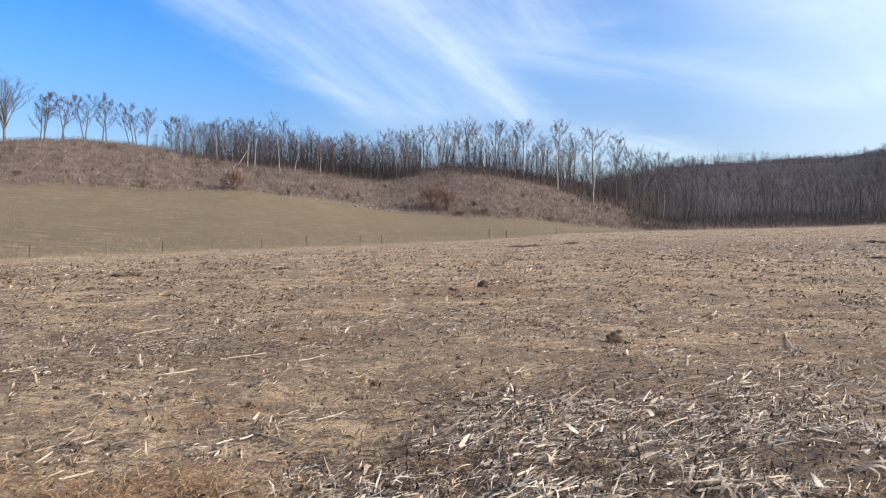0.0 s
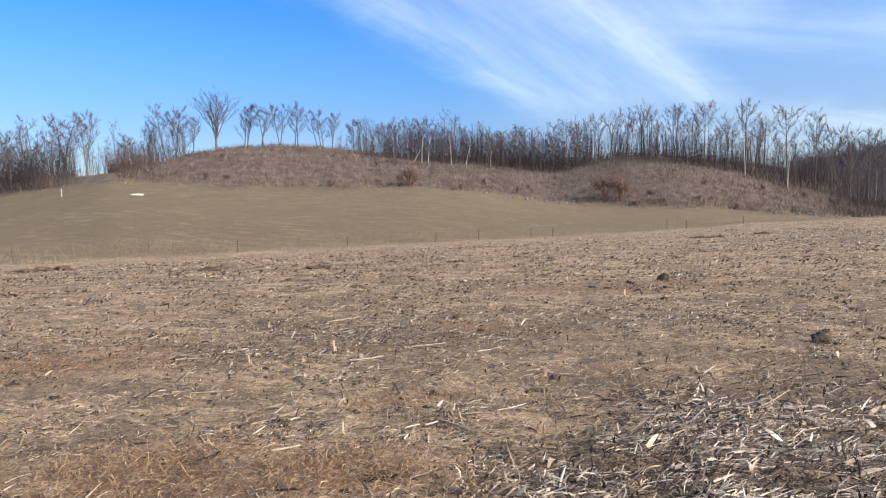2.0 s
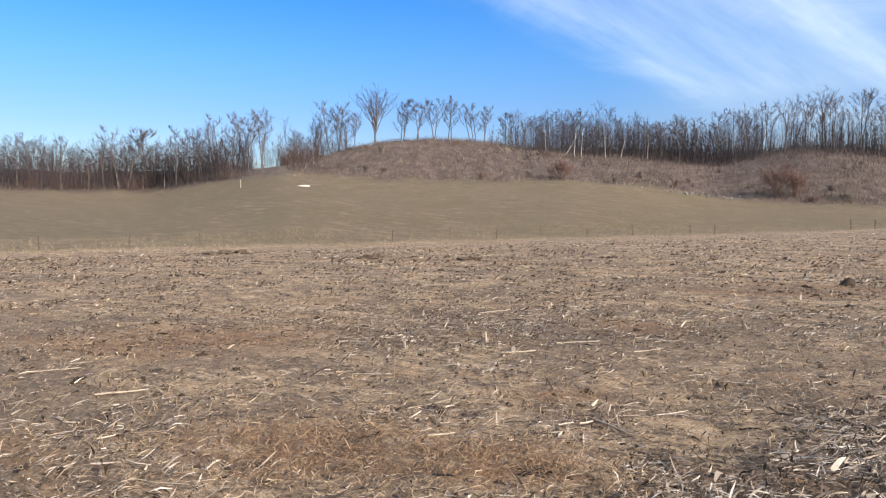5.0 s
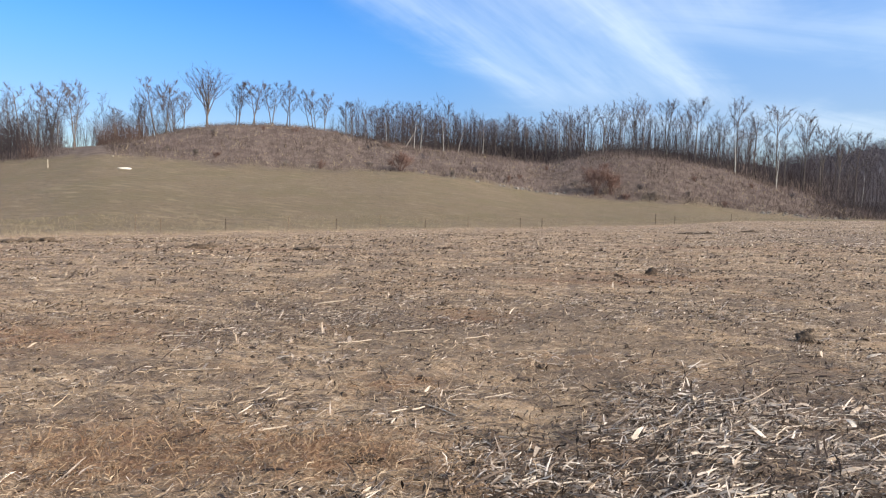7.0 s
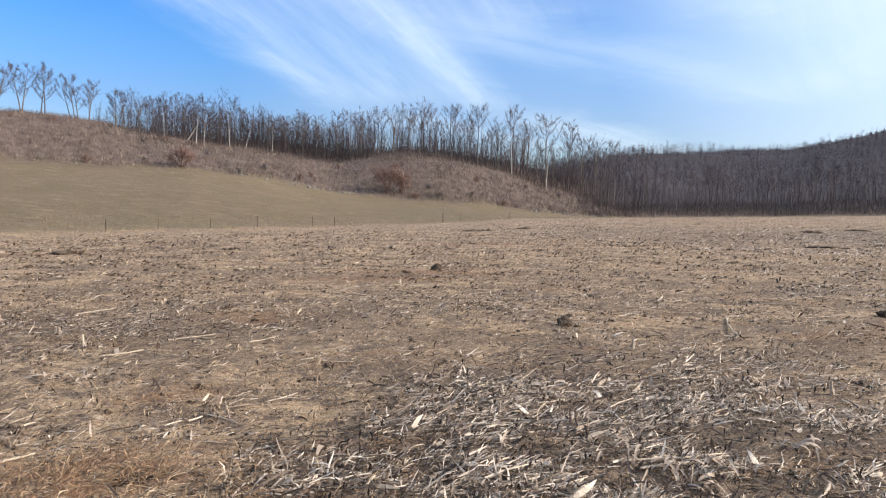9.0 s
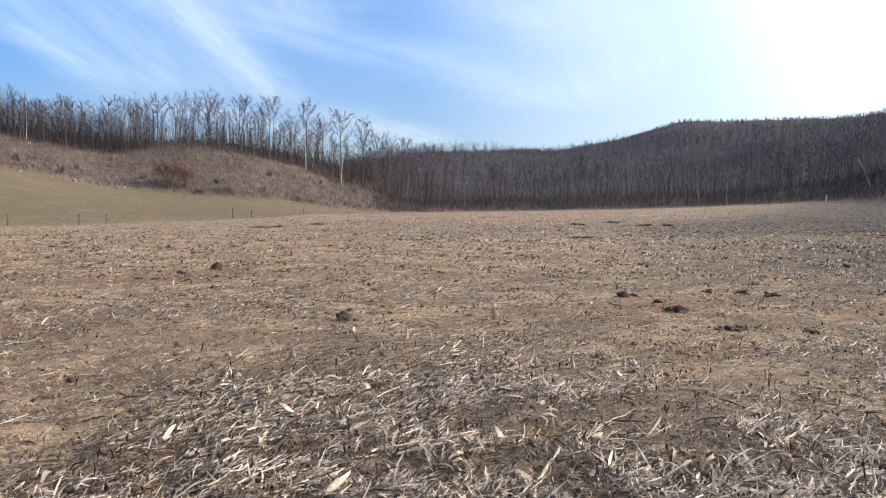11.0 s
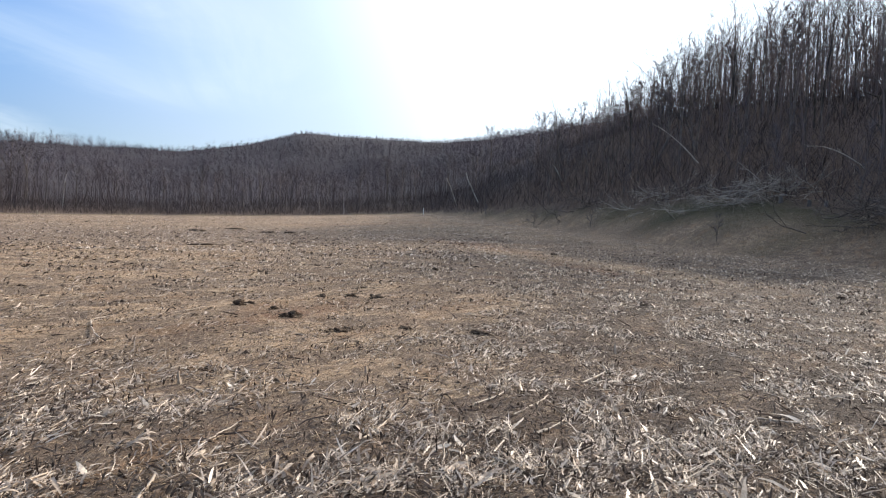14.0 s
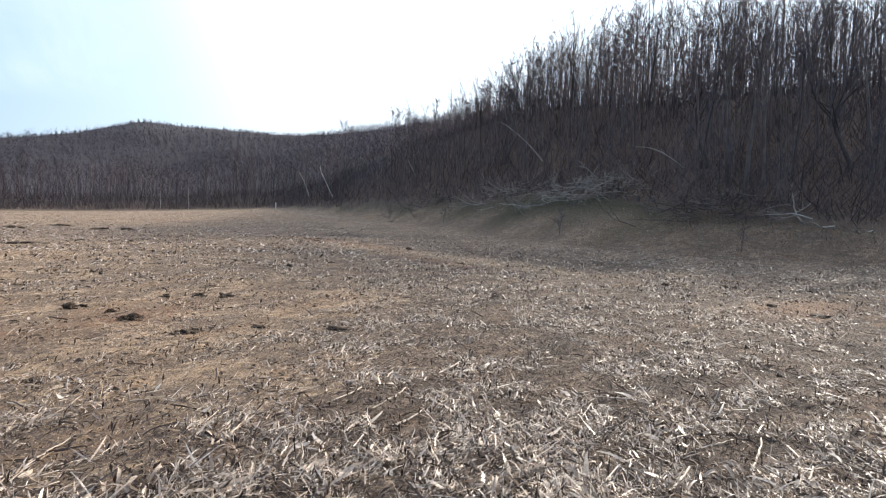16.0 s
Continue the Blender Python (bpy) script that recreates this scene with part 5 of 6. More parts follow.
WEST_CLODS = ((3.54, 14.7, 0.22, 0.13), (14.75, 8.27, 0.19, 0.1), (15.9, 8.2, 0.11, 0.04), (-14.45, 9.4, 0.2, 0.06), (8.25, 9.34, 0.15, 0.04), (-28.5, 17, 0.25, 0.09),
    (-13.64, 22.5, 0.3, 0.11), (-49.1, 7.2, 0.13, 0.04), (-58, 6.6, 0.16, 0.06))
MID_CLODS = ((38.4, 11.3, 0.34, 0.09), (39.2, 11.5, 0.2, 0.05), (41.3, 10.9, 0.2, 0.07), (43, 10.1, 0.36, 0.1), (42.2, 10.2, 0.2, 0.05), (47.1, 8.95, 0.3, 0.07),
    (47.9, 9.1, 0.16, 0.07), (46.2, 8.9, 0.2, 0.04), (52.6, 9.3, 0.18, 0.07), (59.45, 9.25, 0.36, 0.06), (44.9, 12.7, 0.2, 0.07), (47.5, 12.7, 0.28, 0.09),
    (49.5, 12.4, 0.3, 0.08), (63.9, 33.3, 0.5, 0.14), (61.2, 16, 0.2, 0.06), (96.9, 15.7, 0.6, 0.08), (93.5, 17, 0.26, 0.07), (85.7, 20.8, 0.25, 0.08),
    (91.2, 24.3, 0.25, 0.09), (68.7, 24, 0.22, 0.08), (-21.4, 3.68, 0.2, 0.03))
FAR_CLODS = ((-2.2, 13.4, 0.2, 0.05), (-1, 13.2, 0.25, 0.04), (0.8, 14, 0.3, 0.04), (-12, 8.4, 0.16, 0.04), (-17.9, 16.5, 0.18, 0.06), (1.5, 19.5, 0.2, 0.08),
    (-5, 17, 0.2, 0.06), (22.4, 14.2, 0.22, 0.05), (-38.2, 13, 0.2, 0.05), (-22.5, 14.4, 0.2, 0.06), (28, 20, 0.25, 0.07), (-8.5, 25, 0.3, 0.08),
    (18.5, 27, 0.35, 0.09), (-50.5, 18, 0.3, 0.08), (54, 20, 0.3, 0.07), (72, 14, 0.2, 0.05))
for k, (b, r, length, height) in enumerate(HEAPS):
    heap = tagged(new("soil_clump", lump_mesh("soil_clump", k, (length * 0.75, length * 0.4, height * 1.0), TILTH, 0.8, 3)), "low dark clump of turned-up soil on the stubble", "soil clump", "soil clumps")
    heap.matrix_basis = Matrix.Translation(spot(b, r)) @ pose(0, 0, 0, 0, 0, -b + 6 * math.sin(k * 2.4))
for k, (b, r, length, height) in enumerate(WEST_CLODS + MID_CLODS + FAR_CLODS):
    clod = tagged(new("soil_clod", lump_mesh("soil_clod", k + 40, (length * (1.0 if k < 2 else 0.62), length * (0.85 if k < 2 else 0.5), height * (1.4 if k < 2 else 0.7)), CLOD if k < 2 else TILTH_DARK, 0.3 if k < 2 else 0.9, 3)), "dark brown clod of earth on the stubble", "clod", "clods on the field")
    clod.matrix_basis = Matrix.Translation(spot(b, r)) @ pose(0, 0, 0, 0, 0, -b + 20 * math.sin(k * 1.7))


def stalk(seed, a, b, radius, leafy):
    """A broken maize stalk lying from a to b, with joints and a torn leaf."""
    rng = random.Random(seed)
    base = a + Vector((0, 0, radius))
    root = tagged(new("maize_stalk"), "buff broken maize stalk lying on the ground", "maize stalk", "maize stalks")
    root.location = base
    end = b + Vector((0, 0, radius * 1.5 + rng.uniform(0.0, 0.03))) - base
    wood, points, radii = Limbs(), [], []
    side = end.cross(Vector((0, 0, 1))).normalized()
    for i in range(9):
        f = i / 8
        points.append(end * f + side * math.sin(f * 3.1) * end.length * rng.uniform(0.01, 0.05) + Vector((0, 0, rng.uniform(0, 0.006))))
        radii.append(radius * (1.25 if i % 3 == 1 else 0.95) * (1 - 0.25 * f))
    wood.tube(points, radii, 6)
    stem = part("stem", wood.mesh("stem", STALK), root)
    if leafy:
        strip, f = [], rng.uniform(0.2, 0.7)
        start, width, length = end * f, rng.uniform(0.012, 0.022), rng.uniform(0.10, 0.22)
        way_out = (end.normalized() * rng.uniform(-0.3, 0.8) + side * rng.choice((-1, 1))).normalized()
        across = way_out.cross(Vector((0, 0, 1))).normalized()
        verts, faces = [], []
        for i in range(6):
            q = i / 5
            c = start + way_out * length * q + Vector((0, 0, 0.05 * math.sin(q * 2.6) - 0.02 * q))
            w = width * (1 - 0.75 * q * q)
            verts += [tuple(c - across * w), tuple(c + across * w + Vector((0, 0, 0.008)))]
            if i:
                faces.append((2 * i - 2, 2 * i - 1, 2 * i + 1, 2 * i))
        part("leaf", mesh_of("leaf", verts, faces, HUSK), stem, "torn papery leaf")
    return root


# bearing and range of both ends, thickness
NEAR_STALKS = ((12.7, 4.83, 16.4, 5.2, 0.011), (7.2, 3.98, 9.15, 4.01, 0.012), (-16.2, 4.11, -12, 4, 0.006), (-6.8, 3.87, -4.6, 3.85, 0.009), (21.5, 3.81, 28.5, 4.25, 0.012), (7.9, 4.5, 11.3, 4.6, 0.007),
    (-23.7, 6.85, -20.7, 6.9, 0.013), (-61.2, 7.2, -57.6, 7.1, 0.009), (-57, 6, -53.2, 6, 0.011), (-36.8, 5.97, -33.4, 5.85, 0.008), (-30.8, 4.24, -28.3, 4.29, 0.01), (19.2, 3.84, 28.5, 4.3, 0.009),
    (33, 3.3, 35.7, 4.03, 0.013), (27.8, 9.6, 28.8, 8.4, 0.011), (63.5, 5.42, 66, 6.16, 0.01), (68.4, 6.84, 70, 7.3, 0.012), (26.1, 5.26, 24.5, 5.36, 0.01), (65.7, 5.07, 67.7, 5.4, 0.009))
EAST_STALKS = ((34.2, 10.65, 36, 11.1, 0.009), (88.1, 4.36, 89.3, 4.8, 0.014), (93.5, 5.08, 93.9, 5.73, 0.012), (97.2, 5.09, 97.4, 5.33, 0.013), (65.2, 5.06, 67.6, 5.37, 0.008), (60.1, 5.64, 62.2, 6.04, 0.011),
    (90.8, 5.5, 92.1, 5.7, 0.01), (28.5, 8.2, 28.9, 8.7, 0.006), (-19, 7.3, -15.2, 7.4, 0.011), (-12.5, 6.9, -10, 7.2, 0.009), (-25.5, 9.5, -22.5, 9.7, 0.01), (44.3, 5.8, 47.2, 5.9, 0.009),
    (51.5, 4.6, 53.5, 5.2, 0.01), (57.8, 4, 61, 4.1, 0.008), (76, 5.2, 79.5, 5.5, 0.01), (81.5, 6.4, 84.4, 6.3, 0.012), (73, 4.3, 75.2, 4.7, 0.009), (38.5, 4.6, 41.2, 5, 0.008))
for k, (b0, r0, b1, r1, girth) in enumerate(NEAR_STALKS + EAST_STALKS):
    stalk(200 + k, spot(b0, r0), spot(b1, r1), girth * 0.8, k % 3 == 0)


def stub(seed, place, height):
    """A standing stump of a cut maize stalk with its sheath."""
    rng = random.Random(seed)
    root = tagged(new("maize_stump"), "pale standing stump of a cut maize stalk", "maize stump", "maize stumps")
    root.location = place
    stem, sheath = Limbs(), Limbs()
    pts = bend(rng, Vector((0, 0, -0.03)), Vector((rng.gauss(0, 0.15), rng.gauss(0, 0.15), 1)), height, 4, 0.05, 0)
    stem.tube(pts, [0.014, 0.012, 0.013, 0.011, 0.012], 7)
    shaft = part("stem", stem.mesh("stem", STALK), root)
    sheath.tube([pts[0], pts[1] + Vector((0.012, 0.004, 0)), pts[2] + Vector((0.03, 0.012, 0.02))], [0.02, 0.015, 0.003], 5)
    part("sheath", sheath.mesh("sheath", HUSK), shaft, "papery split sheath")


for k, (b, r, h) in enumerate(((-32.05, 7.15, 0.12), (-24.92, 7.38, 0.16), (-26.6, 8.1, 0.10), (-27.9, 7.0, 0.09), (-30.4, 9.4, 0.11), (20.6, 7.1, 0.15), (35.5, 6.2, 0.14), (61.2, 8.0, 0.14), (58.0, 7.0, 0.13), (70.5, 8.6, 0.14),
                               (50.3, 6.6, 0.12), (84, 8.0, 0.13), (90.5, 6.9, 0.15), (-3.5, 8.8, 0.1), (11.0, 6.3, 0.1))):
    stub(300 + k, spot(b, r), h)


def leaf_mesh(seed, length, width):
    """A long dry maize leaf: a creased ribbon that rises and falls over."""
    rng = random.Random(seed)
    verts, faces, d, p = [], [], Vector((1, 0, rng.uniform(0.3, 1.3))).normalized(), Vector((0, 0, 0))
    twist = rng.uniform(-0.5, 0.5)
    for i in range(7):
        q = i / 6
        side = Vector((0.1 * math.sin(3 * q), math.cos(twist * q * 3), math.sin(twist * q * 3)))
        w = width * (0.6 + 1.2 * q - 1.75 * q * q)
        verts += [tuple(p - side * w), tuple(p - Vector((0, 0, w * 0.5))), tuple(p + side * w)]
        p = p + d * (length / 6)
        d = (d + Vector((0, rng.gauss(0, 0.15), -0.42))).normalized()
        if i:
            a = 3 * i - 3
            faces += [(a, a + 1, a + 4, a + 3), (a + 1, a + 2, a + 5, a + 4)]
    return mesh_of("leaf", verts, faces, HUSK)


LEAVES = [leaf_mesh(900 + k, 0.16 + 0.02 * k, 0.008 + 0.001 * k) for k in range(7)]


def leaf_heap(seed, place, spread, count):
    """A tangle of long dry leaves."""
    rng = random.Random(seed)
    root = tagged(new("leaf_heap"), "tangled pale heap of dry maize leaves", "leaf heap", "leaf heaps")
    root.location = place
    for k in range(count):
        leaf = part("leaf", LEAVES[rng.randrange(7)], root)
        leaf.matrix_basis = pose(rng.gauss(0, spread), rng.gauss(0, spread * 0.7), rng.uniform(0.0, 0.05), rng.uniform(-25, 25), rng.uniform(-15, 15), rng.uniform(0, 360)) @ Matrix.Scale(rng.uniform(0.6, 1.2), 4)


for k, (b, r, sp, count) in enumerate(((27.5, 4.0, 0.16, 22), (24.5, 3.75, 0.14, 22), (21.0, 4.1, 0.12, 14), (62.5, 6.2, 0.16, 18), (59.2, 6.9, 0.12, 14), (71, 6.1, 0.15, 18), (45, 3.9, 0.15, 18), (80, 4.6, 0.16, 18), (66, 9.3, 0.14, 12),
                                       (11.5, 5.4, 0.14, 14), (34, 4.6, 0.13, 16), (75, 4.1, 0.15, 18), (52, 4.5, 0.14, 16), (86, 5.6, 0.15, 16), (-25.9, 6.0, 0.08, 8), (57, 5.2, 0.14, 14), (40, 5.5, 0.12, 12), (92, 4.8, 0.15, 16))):
    leaf_heap(400 + k, spot(b, r), sp, count)

# ---- fence and posts ----
STEEL = material("rusty_steel", lambda n, p: (n.mix(n.ramp(n.noise(p, 25.0, 4.0), 0.4, 0.62), (0.10, 0.075, 0.06), (0.20, 0.13, 0.085)), None), 0.7)
GREY_WOOD = material("weathered_wood", bark_colour((0.24, 0.20, 0.15), (0.42, 0.36, 0.28), 0.15), 0.85)
WHITE = material("white_paint", bark_colour((0.62, 0.60, 0.55), (0.80, 0.78, 0.74), 0.05), 0.6)


def bar(bm, size, at):
    made = bmesh.ops.create_cube(bm, size=1.0, matrix=Matrix.Translation(at) @ Matrix.Diagonal((*size, 1)))
    return made["verts"]


def fence_post(place, turn, height):
    """A steel T post: flange, web, studs and a flattened top."""
    root = tagged(new("fence_post"), "thin rusty steel fence post in rough grass", "fence post", "fence posts")
    root.matrix_basis = Matrix.Translation(place) @ pose(0, 0, 0, 1.5 * math.sin(turn * 3), 1.5 * math.cos(turn * 5), turn)
    bm = bmesh.new()
    bar(bm, (0.07, 0.02, height + 0.3), (0, 0, height / 2 - 0.15))
    bar(bm, (0.02, 0.06, height + 0.29), (0, 0.04, height / 2 - 0.15))
    for k in range(9):
        bar(bm, (0.03, 0.025, 0.03), (0, -0.02, 0.15 + k * (height - 0.25) / 8))
    me = bpy.data.meshes.new("shaft")
    bm.to_mesh(me)
    bm.free()
    me.materials.append(STEEL)
    part("shaft", me, root)


for k, (b, r, h) in enumerate(((-59.65, 60.2, 1.0), (-48.3, 63, 1.0), (-39.15, 67.5, 1.15), (-37.3, 65, 0.95), (-27.25, 66.8, 1.05), (-19.45, 70.5, 1.05), (-11.75, 73.5, 1.05), (-7.2, 78.5, 0.9), (-5.35, 79.5, 0.9), (4.05, 94, 1.15), (5.55, 95, 0.9),
                               (-53.5, 61.5, 0.9), (-32.3, 66, 0.9), (-23.2, 68.5, 0.85), (-15.5, 72, 0.8), (9.8, 108, 0.9))):
    fence_post(spot(b, r), 20 + 7 * k, 1.25 * h)


def wooden_post(place, height, thick, mat, label):
    root = tagged(new("wooden_post"), label, "post", "marker posts")
    root.location = place
    bm = bmesh.new()
    bmesh.ops.create_cone(bm, cap_ends=True, segments=9, radius1=thick, radius2=thick * 0.9, depth=height + 0.3, matrix=Matrix.Translation((0, 0, height / 2 - 0.15)))
    bmesh.ops.bevel(bm, geom=[e for e in bm.edges if all(v.co.z > height * 0.9 for v in e.verts)], offset=thick * 0.25, segments=1, affect="EDGES")
    me = bpy.data.meshes.new("shaft")
    bm.to_mesh(me)
    bm.free()
    me.materials.append(mat)
    part("shaft", me, root)


wooden_post(spot(-44.97, 140.6), 1.5, 0.11, GREY_WOOD, "pale weathered wooden post on the pasture")
wooden_post(spot(-40.6, 146), 0.35, 0.14, GREY_WOOD, "short pale marker on the pasture's shoulder")
wooden_post(spot(52.0, 149), 1.5, 0.12, WHITE, "white-painted post at the field's edge")
wooden_post(spot(22.0, 172), 0.9, 0.12, GREY_WOOD, "short weathered post at the field's end")

slab = tagged(new("limestone_slab", lump_mesh("limestone_slab", 3, (2.3, 1.3, 0.32), LIME, 0.12, 3)), "flat pale limestone slab lying in the pasture", "rock")
slab.matrix_basis = Matrix.Translation(spot(-39.8, 127)) @ pose(0, 0, 0, 0, 0, 40)

# field stones along the foot of the mounds
rng = random.Random(9)
for b0, b1, count in ((-9.2, -3.4, 16), (11.8, 18.2, 18), (-16, -10, 3)):
    for k in range(count):
        b = b0 + (b1 - b0) * (k + rng.random()) / count
        size = rng.uniform(0.45, 1.15)
        rock = tagged(new("field_stone", lump_mesh("field_stone", rng.randrange(999), (size, size * 0.8, size * 0.6), STONE, 0.22, 2)), "weathered grey stone at the foot of the bank", "stone", "field stones")
        rock.matrix_basis = Matrix.Translation(spot(b, range_of(FOOT_R, b) + rng.uniform(-1.5, 2.0), 0.05)) @ pose(0, 0, 0, 0, 0, rng.uniform(0, 360))

# ---- shrubs on the bank ----
RED_TWIG = material("red_brown_twigs", bark_colour((0.085, 0.05, 0.042), (0.18, 0.105, 0.082), 0.1), 0.9)


def shrub(seed, place, height, count, spread, last, mat, label, name="shrub", tips=4, twig=0.03):
    rng = random.Random(seed)
    root = tagged(new(name), label, "shrub", "shrubs on the bank")
    root.location = place
    wood, crown = Limbs(), Limbs()
    for k in range(count):
        q, tilt = rng.uniform(0, 6.283), radians(rng.uniform(2, spread))
        d = Vector((math.cos(q) * math.sin(tilt), math.sin(q) * math.sin(tilt), math.cos(tilt)))
        ramify(rng, wood, crown, Vector((rng.gauss(0, 0.25), rng.gauss(0, 0.25), -0.1)), d, height * 0.36, 0.06, 1, last, 28, 0.04, twig, tips)
    part("stems", wood.mesh("stems", mat), root)
    part("crown", crown.mesh("crown", mat), root)


shrub(1, spot(-17.7, 144), 4.4, 12, 55, 4, RED_TWIG, "dense red-brown leafless shrub on the bank")
shrub(2, spot(-0.9, 154), 7.5, 12, 20, 4, RED_TWIG, "tall dark brown shrub at the bank's foot")
shrub(3, spot(0.3, 155), 5.5, 10, 26, 4, RED_TWIG, "tall dark brown shrub at the bank's foot")
shrub(4, spot(1.6, 153), 2.0, 8, 60, 3, RED_TWIG, "low dark shrub at the bank's foot")
for k, b in enumerate((-33, -27.5, -34.5, -24.5, -20.3, -13.2, -8.3, 3.7, 6.5, 9.4)):
    shrub(10 + k, spot(b, range_of(FOOT_R, b) + (2 if k % 2 else 6)), 1.6 + 0.25 * (k % 4), 8, 55, 3, BARK if k % 3 else RED_TWIG, "low leafless shrub among the brambles", twig=0.022)

bushes = random.Random(41)
for k in range(18):
    b = -38 + 56 * (k + bushes.uniform(0.1, 0.9)) / 18
    low, high = range_of(FOOT_R, b), range_of(CREST_R, b)
    shrub(60 + k, spot(b, low + (high - low) * bushes.uniform(0.15, 0.85)), bushes.uniform(1.3, 2.2), 7, 60, 3, bushes.choice((RED_TWIG, BARK, TWIG)), "low leafless shrub among the brambles", tips=3, twig=0.026)

# ---- grass strip and wood edge on the far side ----
DEAD = material("dead_wood", bark_colour((0.22, 0.185, 0.155), (0.44, 0.385, 0.33), 0.2), 0.85)
for k, (b, r, h) in enumerate(((61.66, 96, 2.6), (66.46, 81.8, 2.5), (76.55, 58.7, 2.4), (91.0, 50.6, 2.6), (57.5, 118, 2.4))):
    sapling = tree(tall_tree(500 + k, h * 1.15, 0.03, 0.25, 8, 0.22, 40, 2, 2, 0.008, 4), "thin bare sapling standing in the grass strip", "sapling", "saplings", "sapling")
    sapling.location = spot(b, r)


def leaning_tree(seed, place, length, heading, tilt, girth, droop, label, mat=DEAD):
    """A dead pale trunk leaning over, with a few broken limbs."""
    rng = random.Random(seed)
    root = tagged(new("dead_tree"), label, "dead tree", "leaning dead trees")
    root.location = place
    d = Vector((math.sin(radians(heading)) * math.sin(radians(tilt)), math.cos(radians(heading)) * math.sin(radians(tilt)), math.cos(radians(tilt))))
    stem = Limbs()
    pts = bend(rng, Vector((0, 0, -0.2)), d, length, 7, 0.05, droop)
    stem.tube(pts, [girth * (1 - 0.11 * i) for i in range(8)], 6)
    for k in range(7):
        p, e = along(pts, rng.uniform(0.4, 0.98))
        q = bend(rng, p, e + Vector((rng.gauss(0, 0.6), rng.gauss(0, 0.6), rng.gauss(0.1, 0.5))), length * rng.uniform(0.08, 0.22), 2, 0.15, 0)
        limb = Limbs()
        limb.tube(q, [girth * 0.3, girth * 0.2, 0.004], 4)
        part("limb", limb.mesh("limb", mat), root)
    part("trunk", stem.mesh("trunk", mat), root)


leaning_tree(1, spot(56.8, 140), 7.0, 56.8 - 90, 29, 0.14, 0.02, "white-barked dead tree leaning at the wood's edge", BIRCH)
leaning_tree(2, spot(54.9, 152), 7.0, 54 - 90, 24, 0.11, 0.02, "pale dead tree leaning at the wood's edge", PALE_BARK)
leaning_tree(3, spot(74.8, 92), 8.5, 74.8 - 90, 34, 0.11, -0.06, "bent grey dead tree before the dark woods")
leaning_tree(4, spot(86.3, 80), 6.3, 86 - 90, 40, 0.09, -0.12, "bent grey dead tree before the dark woods")
leaning_tree(5, spot(63.85, 117), 3.4, 63 - 90, 26, 0.1, 0.0, "thin white dead trunk leaning in the brush", BIRCH)
leaning_tree(6, spot(-17.3, 189), 6.0, 60, 30, 0.16, 0.0, "broken pale trunk leaning in the wood's edge")


def dead_branch(name, seed, length, girth, mat, level=2):
    """One cut branch with its side twigs, lying along x."""
    rng = random.Random(seed)
    wood = Limbs()
    ramify(rng, wood, wood, Vector((0, 0, girth)), Vector((1, 0, rng.uniform(0.02, 0.25))), length * 0.5, girth, 2, 2 + level, 36, -0.02, 0.012, 2)
    return wood.mesh(name, mat)


def brush_pile(seed, place, width, height, count, mat, label, spread=0.4):
    """A heap of thrown-together branches, each a part."""
    rng = random.Random(seed)
    root = tagged(new("brush_pile"), label, "brush pile", "brush piles")
    root.location = place
    kinds = [dead_branch("branch", seed * 10 + k, 3.6, 0.05, mat) for k in range(6)]
    face = math.atan2(place.x, place.y)
    for k in range(count):
        u, v = rng.gauss(0, width * 0.25), rng.gauss(0, width * spread * 0.3)
        x, y = u * math.cos(face) + v * math.sin(face), -u * math.sin(face) + v * math.cos(face)
        level = float(ground_at(place.x + x, place.y + y)[0]) - place.z
        branch = part("branch", kinds[k % 6], root)
        branch.matrix_basis = pose(x, y, level + rng.uniform(0, height) * max(0.1, 1 - (2 * u / width) ** 2) * 0.8, rng.uniform(0, 360), rng.uniform(-22, 12), rng.uniform(0, 360)) @ Matrix.Scale(rng.uniform(0.6, 1.25), 4)


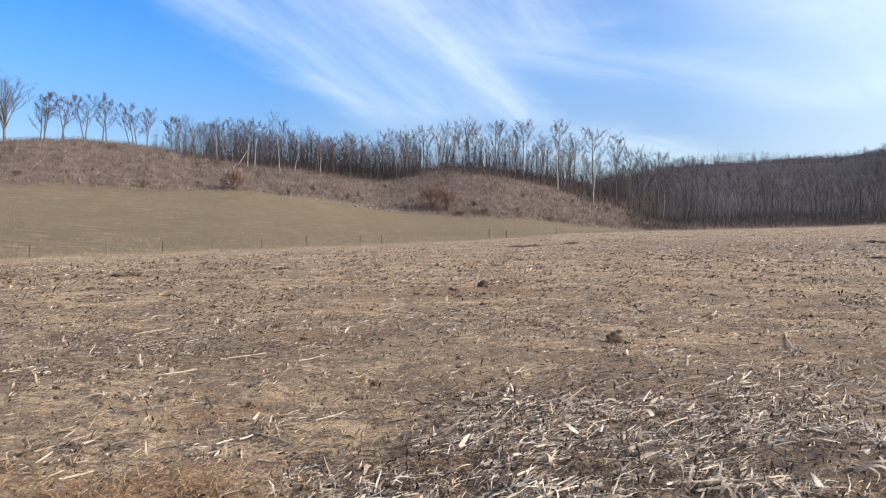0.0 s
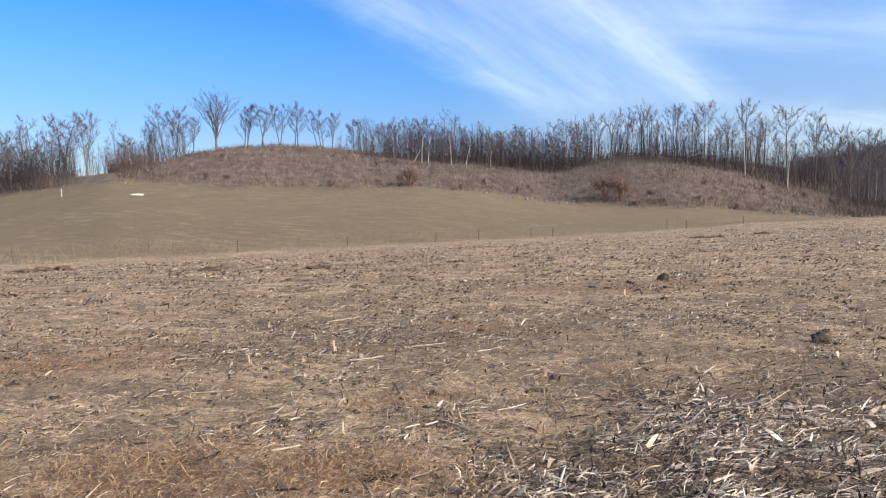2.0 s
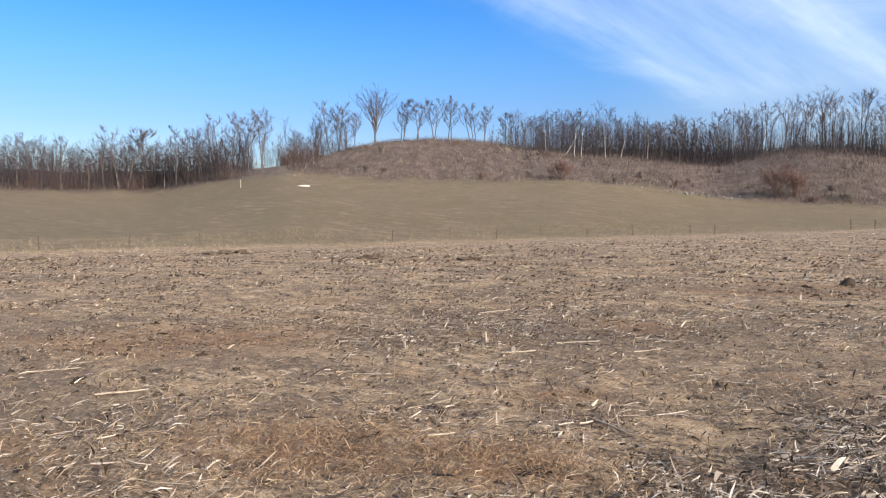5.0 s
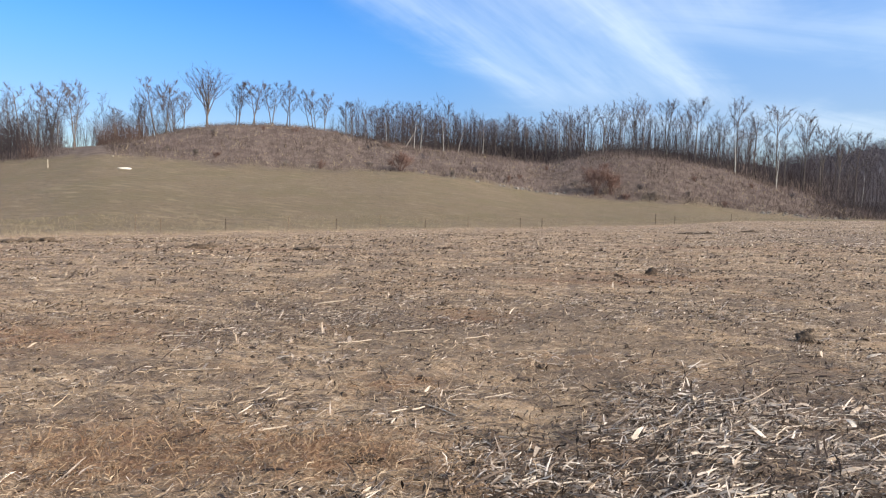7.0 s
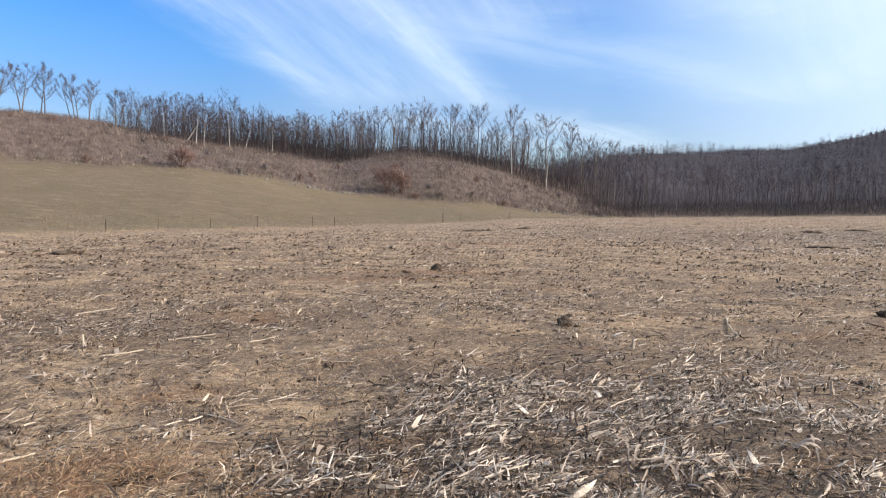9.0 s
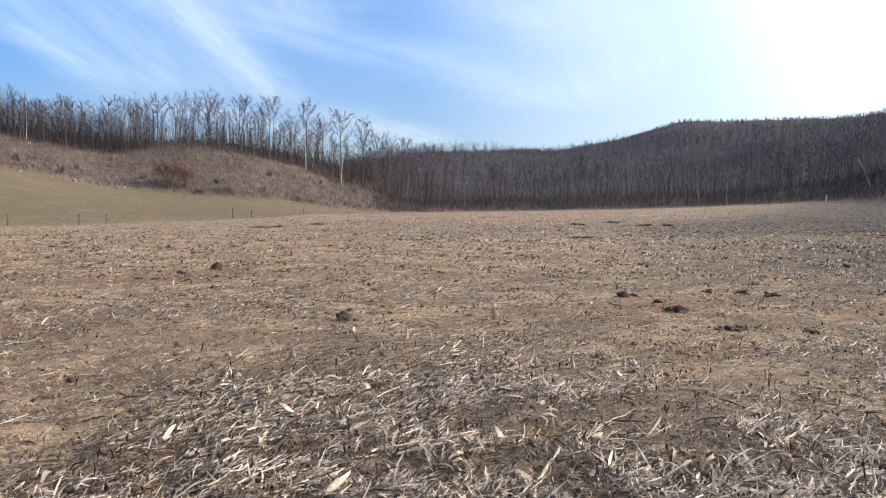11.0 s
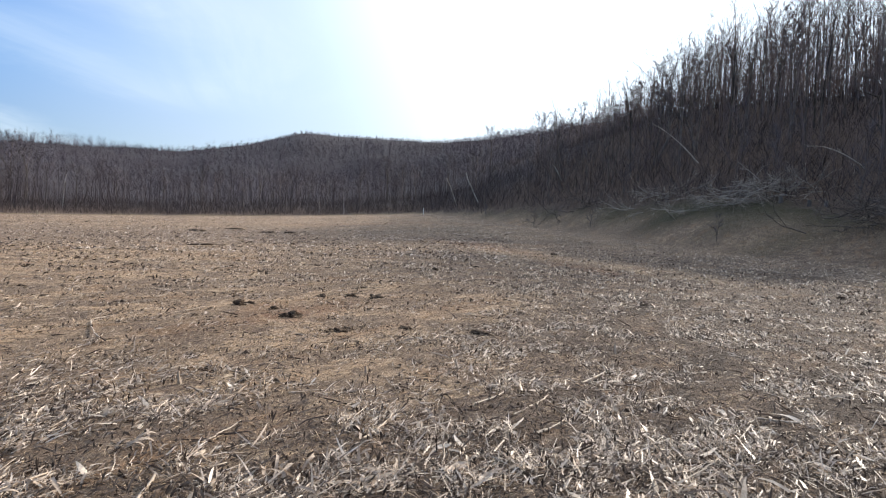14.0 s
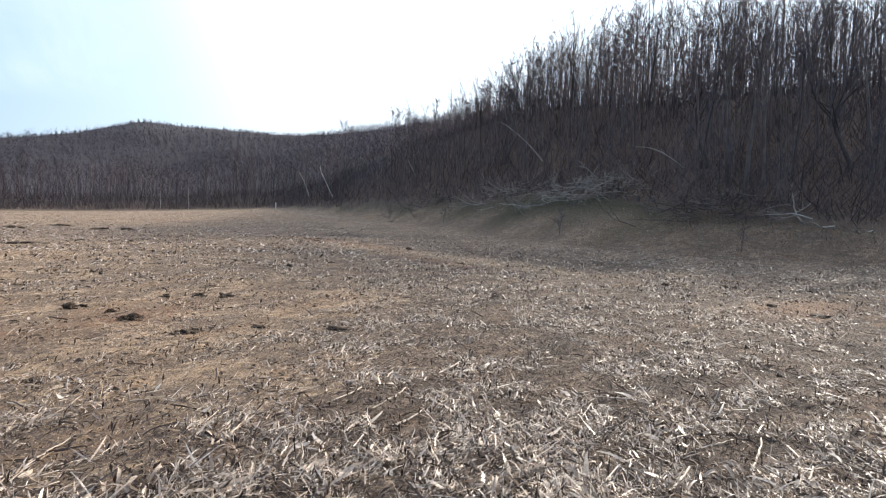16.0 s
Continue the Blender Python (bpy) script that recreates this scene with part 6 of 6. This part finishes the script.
brush_pile(1, spot(78.6, 75), 12, 2.2, 80, DEAD, "big heap of grey cut branches by the woods")
brush_pile(2, spot(72.0, 84), 13, 0.7, 34, DEAD, "low windrow of grey brushwood at the slope's foot")
brush_pile(3, spot(88.5, 61), 11, 2.6, 64, BARK, "dark tangle of leafless brush at the slope's foot")
brush_pile(4, spot(66.0, 95), 14, 0.8, 30, BARK, "low dark brushwood along the slope's foot")
for k, (b, r, length, turn) in enumerate(((95.0, 58, 4.6, 10), (95.7, 58.5, 3.6, 130), (98.6, 55.6, 5.2, -30), (99.6, 55.6, 4.4, 30), (97.2, 56.8, 3.0, 70))):
    limb = tagged(new("fallen_limb"), "bleached fallen limb lying on the shaded ground", "fallen limb", "fallen limbs")
    limb.matrix_basis = Matrix.Translation(spot(b, r)) @ pose(0, 0, 0, 0, 0, turn)
    part("bough", dead_branch("bough", 600 + k, length, 0.1, PALE_BARK, 2), limb)
for k, (b, r) in enumerate(((82.85, 71.5), (84, 71), (80.9, 73))):
    stump = tagged(new("tree_stump"), "freshly cut pale tree stump on the slope", "stump", "stumps")
    stump.location = spot(b, r)
    bole, cut = Limbs(), Limbs()
    bole.tube([Vector((0, 0, -0.2)), Vector((0, 0, 0.15)), Vector((0.02, 0, 0.55))], [0.26, 0.2, 0.18], 9)
    cut.tube([Vector((0.02, 0, 0.55)), Vector((0.02, 0, 0.57)), Vector((0.02, 0, 0.572))], [0.175, 0.17, 0.004], 9)
    trunk = part("bole", bole.mesh("bole", BARK), stump)
    part("cut_face", cut.mesh("cut_face", PALE_BARK), trunk, "pale sawn face")

# russet oak scrub that keeps its leaves, in the western wood's edge
scrub = np.concatenate([scatter(gen, 34, -63, -46, lambda b: foot(b) + 4, lambda b: foot(b) + 40), scatter(gen, 14, -41.5, -38.5, lambda b: crest(b) - 4, lambda b: crest(b) + 8)])
stems("russet_scrub", "russet leaf-bearing oak scrub in the woods", "scrub", scrub, 1.5, 7.5, 0.035, material("russet_leaf", piece_colour((0.065, 0.042, 0.036), (0.11, 0.070, 0.058), (0.16, 0.105, 0.086)), 0.9), 0.3, 60, 8, 1.1)
